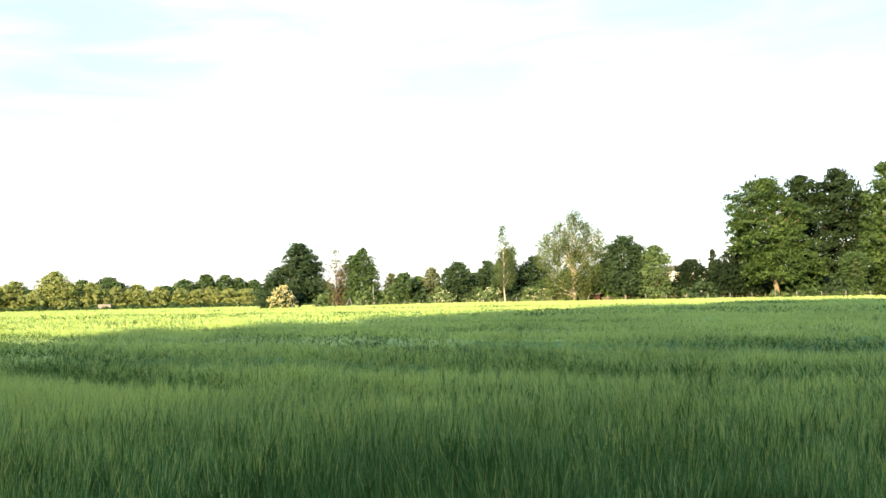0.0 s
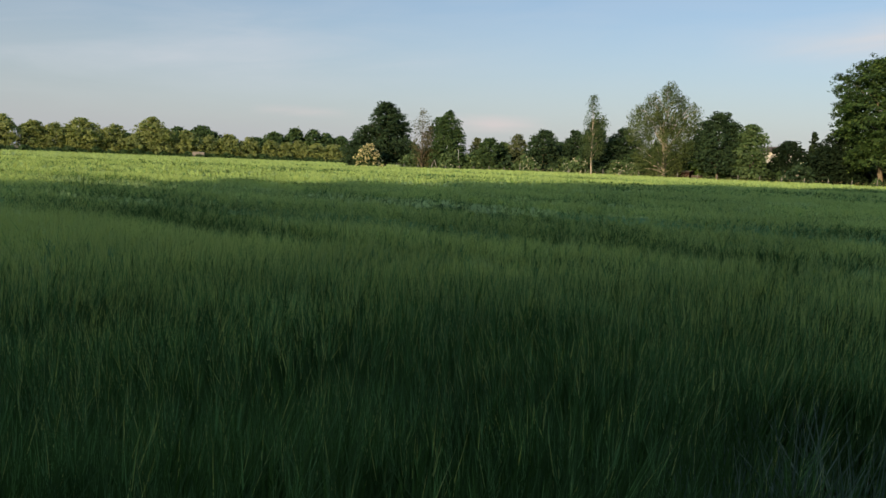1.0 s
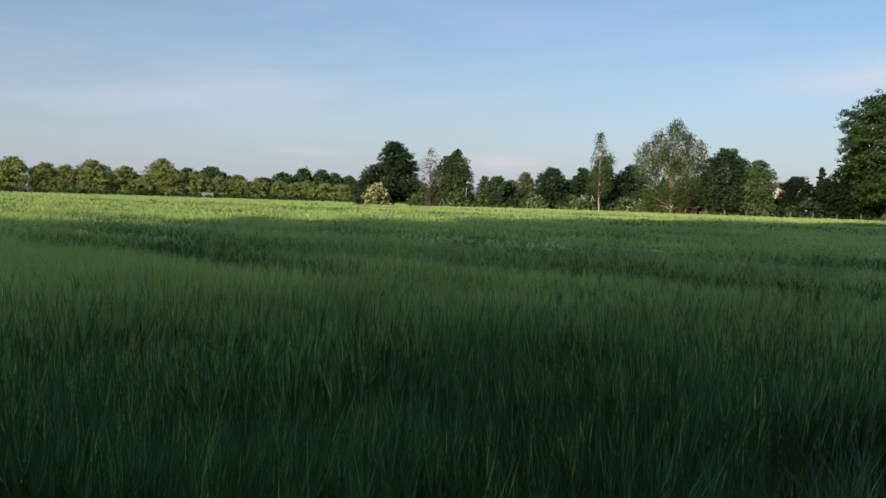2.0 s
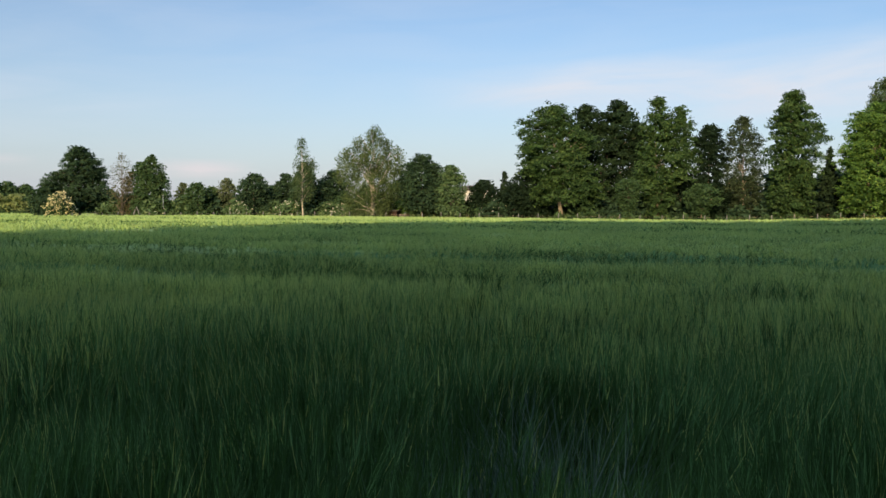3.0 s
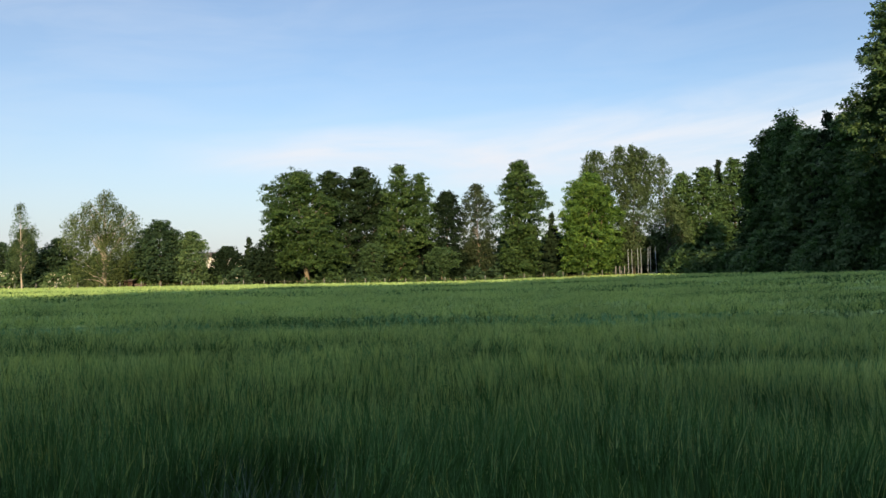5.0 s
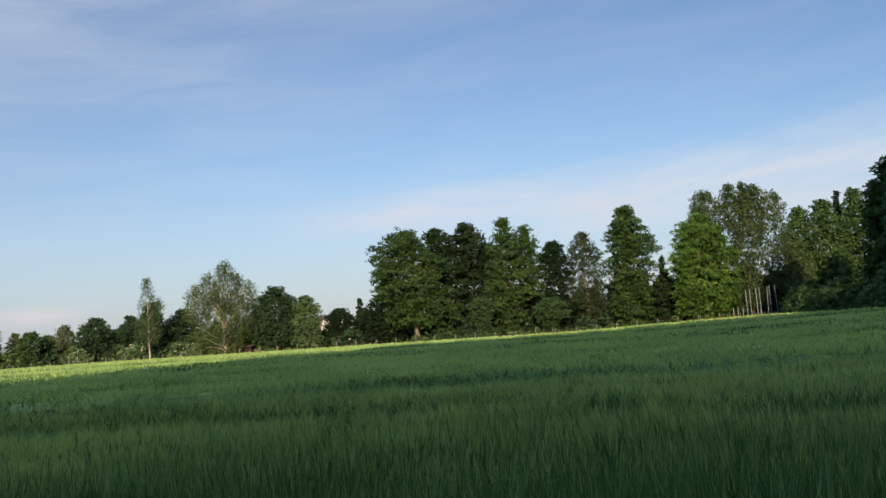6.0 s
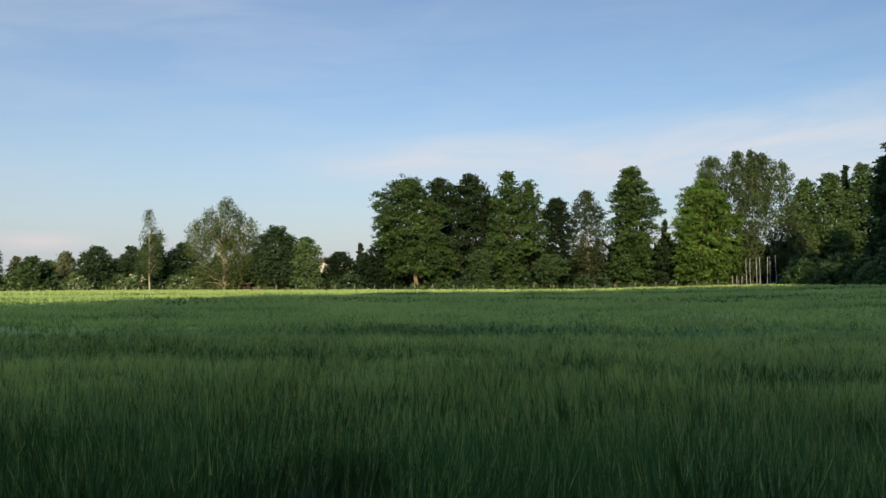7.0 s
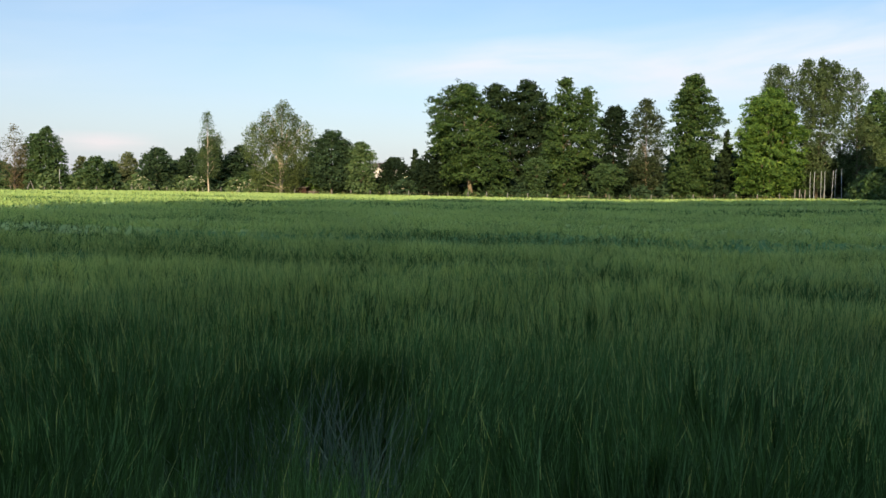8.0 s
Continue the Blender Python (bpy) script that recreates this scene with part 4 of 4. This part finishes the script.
BEHIND = [(-160, 235, 9.5, 9), (-150, 241, 9, 9), (-141, 247, 8.8, 9), (-134.9, 253.3, 8.0, 8.0), (-121, 258, 7.6, 9.0), (-128, 255, 7.6, 9.0), (-113.5, 261.7, 10.0, 8.4), (-106.6, 264.4, 10.7, 11.6), (-98.5, 267, 8.0, 9.0), (-90.4, 270.7, 7.9, 8.0),
          (-85.1, 272.8, 9.8, 8.9), (-78.6, 275.3, 11.5, 7.0), (-73.0, 277.5, 11.3, 7.0), (-68.9, 279.1, 10.3, 6.6), (-64.2, 280.9, 9.5, 7.0), (-57, 282.5, 9.4, 8.0), (-49, 285, 8.8, 8.0), (-41, 287, 8.6, 8.0)]
for k, (x, y, h, w) in enumerate(BEHIND):
    tree("oak_tree", x, y, h, w, "dark oak rising behind the far row", 440 + k, "dome" if k % 2 else "round", LEAF_MID, base=0.05, group="trees behind the far row", leaf_size=0.5, twigs=6, lobes=0.2)
for k in range(34):
    t = (k + 0.5) / 34
    tree("hedge_shrub", -166.0 + 108.0 * t, 202.6 + 52.0 * t - 6.0 * (t - 0.5) ** 2 - 2.6, 1.5 + 1.2 * ((k * 7) % 5) / 5, 4.4, "low dark hedge shrub under the far row", 900 + k, "bush", LEAF_MID, base=0.0, category="shrub", group="hedge under the far row", leaf_size=0.36, twigs=4)

# ---- the wood on the right, and its trees behind the camera that shade the field ----
WOODS = "trees of the wood"
rng = np.random.default_rng(9)
k = 0
for row, step in ((4.2, 4.2), (11.5, 6.5)):
    for away in np.arange(22.0, 93.0 + row, step):
        a = WOOD + row + rng.uniform(-0.6, 0.6)
        x, y = spot(a, away + rng.uniform(-0.6, 0.6))
        high = np.interp(away, [22, 59, 63, 66, 70, 76, 82, 86, 90, 94, 98, 110], [22, 24, 23, 17.6, 16.6, 16.4, 16.7, 17.6, 17.2, 15.7, 15.2, 14.0]) * rng.uniform(0.95, 1.02) - 0.6
        if k % 4 == 1 and away > 66:
            conifer("spruce_tree", x, y, high * 1.02, rng.uniform(5.0, 6.4), "dark spruce at the edge of the wood", 500 + k, WOODS)
        else:
            tree("oak_tree", x, y, high, rng.uniform(6.4, 8.0), "dark shaded broadleaved tree at the edge of the wood", 500 + k, ("column", "oval", "tall")[k % 3], (LEAF_MID, LEAF_SHRUB, LEAF_LIME)[(k * 5) % 3], base=0.06, group=WOODS, twigs=10, leaf_size={4.2: 0.24 if away > 50 else 0.5, 11.5: 0.9}[row], dense=0.9)
        k += 1
for j, away in enumerate(np.arange(22.0, 108.0, 2.6)):
    x, y = spot(WOOD + rng.uniform(-1.3, 0.6), away)
    tree("hazel_bush", x, y, rng.uniform(2.6, 5.2), rng.uniform(3.4, 5.0), "dark shaded shrub along the edge of the wood", 560 + j, "bush", (LEAF_SHRUB, LEAF_MID, LEAF_CORNER, LEAF_MID)[j % 4], base=0.02, category="shrub", group="shrubs at the wood's edge", twigs=5, leaf_size=0.2 if away > 44 else 0.36)
tree("ash_tree", *spot(41.5, 84.4), 17.3, 5.0, "light green treetop with thin upright shoots", 698, "dome", LEAF_CORNER, base=0.3, group=WOODS, dense=0.6, fill=0.3, sag=-0.5)
tree("oak_tree", *spot(40.4, 61.6), 25.5, 9.5, "very tall dark oak at the edge of the wood", 699, "column", LEAF_MID, base=0.04, group=WOODS, leaf_size=0.17, bough=1.2)
# behind the camera
first = tree("beech_tree", *spot(-13.0, -35), 27.0, 12.0, "tall dense tree of the wood behind the path", 600, "column", LEAF_DARK, base=0.05, group="trees behind the path", leaf_size=1.0, twigs=8, cover=2.4, fill=2.0)
for j, a in enumerate(np.arange(-7.0, 68, 6.0)):
    x, y = spot(a, -35 + rng.uniform(-2, 2))
    copy_thing(first, pose(x, y, 0, 0, 0, 70 * j) @ Matrix.Diagonal((1, 1, rng.uniform(0.96, 1.03) * np.interp(a, [-4, 5, 35], [1.18, 1.28, 1.42]), 1)))
second = tree("thorn_bush", *spot(-23, -35), 8.0, 9.0, "tall dense hedge bush behind the path", 601, "bush", LEAF_DARK, base=0.02, group="hedge behind the path", leaf_size=1.0, twigs=8, cover=2.4, fill=2.0, category="shrub")
for j, a in enumerate(np.arange(-29.2, -140, -6.2)):
    x, y = spot(a, -35 + rng.uniform(-1, 1))
    copy_thing(second, pose(x, y, 0, 0, 0, 50 * j) @ Matrix.Diagonal((1, 1, rng.uniform(0.9, 1.03), 1)))
# shorter unseen trees, made up to shade the near field and the wood
for j, (along, away) in enumerate(((13, -15), (19, -11), (25, -7), (30, -1), (34, 6), (30, -13), (37, -6), (38, 14), (43, 2), (43, 22), (22, 7), (25, 15), (27, 22))):
    x, y = spot(along, away)
    copy_thing(first, pose(x, y, 0.5, 0, 0, 40 * j) @ Matrix.Diagonal((0.75, 0.75, 0.42, 1)))


# ---- the fence ----
def box(bm, cx, cy, cz, sx, sy, sz, bevel=0.0, m=None):
    geo = bmesh.ops.create_cube(bm, size=1.0, matrix=(m or Matrix.Identity(4)) @ Matrix.Translation((cx, cy, cz)) @ Matrix.Diagonal((sx, sy, sz, 1)))
    if bevel:
        edges = list({e for v in geo["verts"] for e in v.link_edges})
        bmesh.ops.bevel(bm, geom=edges, offset=bevel, segments=1, affect="EDGES")
    return geo


FENCE_TURN = math.degrees(math.atan2(ALONG[1], ALONG[0]))


def build_fence():
    ob = thing("wire_fence", *spot(-90.7, FENCE), "post-and-wire fence of weathered round posts at the field's edge", "fence", turn=FENCE_TURN, z=0.0)
    rng = np.random.default_rng(3)
    post = None
    v, q = tube([[0, 0, -0.1], [0, 0, 0.7], [0, 0, 1.43], [0, 0, 1.48]], [0.06, 0.056, 0.053, 0.03], 8)
    for k in range(64):
        p = mesh_ob("post", v, q, POST, ob) if post is None else new("post", post.data)
        post = post or p
        p.parent = ob
        a = k * 2.8
        x, y = spot(-90.7 + a, FENCE)
        p.matrix_basis = pose(a, 0, float(rise(x, y)), rng.normal(0, 2.0), rng.normal(0, 2.0), rng.uniform(0, 360)) @ Matrix.Diagonal((1, 1, rng.uniform(0.93, 1.06), 1))
    for h in (0.45, 0.8, 1.15):
        pts = []
        for k in range(64):
            x, y = spot(-90.7 + k * 2.8, FENCE)
            pts.append((k * 2.8, -0.06, h + float(rise(x, y))))
            pts.append((k * 2.8 + 1.4, -0.06, h - 0.03 + float(rise(x, y))))
        v, q = tube(pts, [0.006] * len(pts), 4)
        mesh_ob("wire", v, q, WIRE, ob)


build_fence()


def build_poles():
    """A stand of tall bare poles in the corner of the field, with three short posts beside it."""
    rng = np.random.default_rng(21)
    ox, oy = 82.9, 87.0
    ob = thing("pole_frame", ox, oy, "stand of tall bare grey poles at the field's corner", "poles", turn=FENCE_TURN)
    tall = None
    v, q = tube([[0, 0, -0.2], [0, 0, 2.0], [0.02, 0, 4.5], [0.02, 0, 4.56]], [0.034, 0.030, 0.027, 0.012], 8)
    for k in range(7):
        p = new("pole", tall.data) if tall else mesh_ob("pole", v, q, POLE, ob)
        tall = tall or p
        p.parent = ob
        p.matrix_basis = pose(k * 0.66, (0.0, 0.5)[k % 2] + rng.normal(0, 0.1), 0, rng.normal(0, 1.0), (rng.normal(0, 1.0) if k < 6 else -3.0), 60 * k) @ Matrix.Diagonal((1, 1, 0.94 + 0.018 * k, 1))
    short = None
    v, q = tube([[0, 0, -0.2], [0, 0, 1.0], [0, 0, 1.95], [0, 0, 2.0]], [0.07, 0.065, 0.06, 0.03], 8)
    for k in range(3):
        p = new("post", short.data) if short else mesh_ob("post", v, q, POST, ob)
        short = short or p
        p.parent = ob
        p.matrix_basis = pose(-1.9 + k * 0.62, 0.1, 0, rng.normal(0, 2), rng.normal(0, 2), 0)
    bm = bmesh.new()
    box(bm, 3.5, -0.15, 0.75, 0.45, 0.05, 0.6, 0.01)
    part("board", bm, SHEET_GREY, ob, "small pale board leaning on the poles")


build_poles()


def build_margin():
    """Rough grass on the strip between the barley, the fence and the poles."""
    rng = np.random.default_rng(31)
    a = np.concatenate([rng.uniform(-92, 36, 9000), rng.uniform(24, 37, 2600)])
    w = np.concatenate([FENCE + rng.normal(0.2, 0.8, 9000), FENCE - np.abs(rng.normal(0, 3.0, 2600))])
    x, y = spot(a, w)
    n = len(x)
    t2 = rng.uniform(0, 6.28, n)
    side = np.stack([np.cos(t2), np.sin(t2), 0 * t2], 1)
    way = unit(np.concatenate([rng.normal(0, 0.25, (n, 2)), np.ones((n, 1))], 1))
    v, q = strips(np.stack([x, y, rise(x, y)], 1), way, rng.uniform(0.5, 1.1, n), rng.uniform(0.04, 0.10, n), rng.uniform(0, 0.3, n), side, 2)
    tagged(mesh_ob("margin_grass", v, q, GRASS), "tall rough grass along the fence and round the poles", "grass", kind="stuff")


build_margin()


def build_hut():
    """A low grey box trailer by the far row."""
    ob = thing("trailer", -95.0, 233.2, "small grey box trailer beside the far row of trees", "trailer", turn=20)
    bm = bmesh.new()
    box(bm, 0, 0, 1.45, 3.3, 1.8, 1.5, 0.06)
    part("body", bm, SHEET_GREY, ob)
    for sx_ in (-0.9, 0.9):
        for sy_ in (-0.8, 0.8):
            v, q = tube([[sx_, sy_ - 0.11, 0.35], [sx_, sy_ - 0.1, 0.35], [sx_, sy_ + 0.1, 0.35], [sx_, sy_ + 0.11, 0.35]], [0.02, 0.36, 0.36, 0.02], 12)
            mesh_ob("wheel", v, q, TIMBER, ob)
    for x, y in ((-117.4, 224.9), (-106.3, 230.2)):
        p = thing("marker_post", x, y, "short pale marker post at the field's far edge", "post")
        v, q = tube([[0, 0, -0.1], [0, 0, 1.8], [0, 0, 1.86]], [0.17, 0.16, 0.08], 8)
        mesh_ob("post", v, q, POLE, p)


build_hut()


def build_house():
    """A cream gabled house whose upper wall shows between the trees."""
    ob = thing("house", 44.2, 158.5, "pale plastered house with a dark tiled roof among the trees", "house", turn=8)
    w, d, e, r = 3.2, 5.0, 5.7, 6.7
    bm = bmesh.new()
    pts = [(-w, -d, 0), (w, -d, 0), (w, -d, e), (0, -d, r), (-w, -d, e)]
    f = [bm.verts.new(p) for p in pts]
    b = [bm.verts.new((x, d, z)) for x, _, z in pts]
    bm.faces.new(f)
    bm.faces.new(b[::-1])
    for i in range(5):
        bm.faces.new((f[i], b[i], b[(i + 1) % 5], f[(i + 1) % 5])[::-1])
    part("wall", bm, PLASTER, ob)
    for s in (-1, 1):
        bm = bmesh.new()
        ln, ang = math.hypot(w, r - e) + 0.4, math.atan2(r - e, w)
        box(bm, 0, 0, 0, ln, 2 * d + 0.8, 0.14, 0.02, Matrix.Translation((s * (w / 2 + 0.1), 0, (e + r) / 2 + 0.03)) @ Matrix.Rotation(s * ang, 4, "Y"))
        part("roof", bm, ROOF, ob)
    bm = bmesh.new()
    box(bm, 0, -d - 0.02, 3.9, 0.9, 0.08, 1.0, 0.02)
    part("window", bm, SHEET_GREY, ob)


build_house()


def build_swing():
    """Two bent timbers that lean together as an A behind the fence, and a pale upright pole."""
    ob = thing("timber_arch", -16.1, 141.1, "narrow arch of two bent timbers behind the fence", "arch", turn=FENCE_TURN)
    for s in (-1, 1):
        k = np.linspace(0, 1, 7)
        line = np.stack([s * 0.6 * (1 - k ** 2.2), 0 * k, 2.3 * k - 0.1 * (1 - k)], 1)
        v, q = tube(line, [0.06] * 7, 6)
        mesh_ob("timber", v, q, POST, ob)
    p = thing("garden_pole", -12.3, 144.2, "tall pale garden pole among the shrubs", "pole")
    v, q = tube([[0, 0, -0.1], [0, 0, 2.2], [0, 0, 4.2], [0, 0, 4.25]], [0.05, 0.045, 0.04, 0.02], 8)
    mesh_ob("pole", v, q, POLE, p)


build_swing()


def build_shed():
    """A low dark red garden shed with a grey lean-to, half hidden behind the fence."""
    ob = thing("garden_shed", 22.4, 126.0, "low dark red garden shed half hidden behind the fence", "shed", turn=FENCE_TURN)
    bm = bmesh.new()
    box(bm, 0, 0, 0.85, 2.6, 1.8, 1.7, 0.03)
    part("wall", bm, SHEET_RED, ob)
    bm = bmesh.new()
    box(bm, 0, -0.1, 1.76, 3.0, 2.3, 0.1, 0.02, Matrix.Rotation(radians(6), 4, "X"))
    part("roof", bm, TIMBER, ob)
    bm = bmesh.new()
    box(bm, 2.3, 0.1, 0.6, 1.6, 1.4, 1.2, 0.03)
    part("annex", bm, TIMBER, ob)


build_shed()
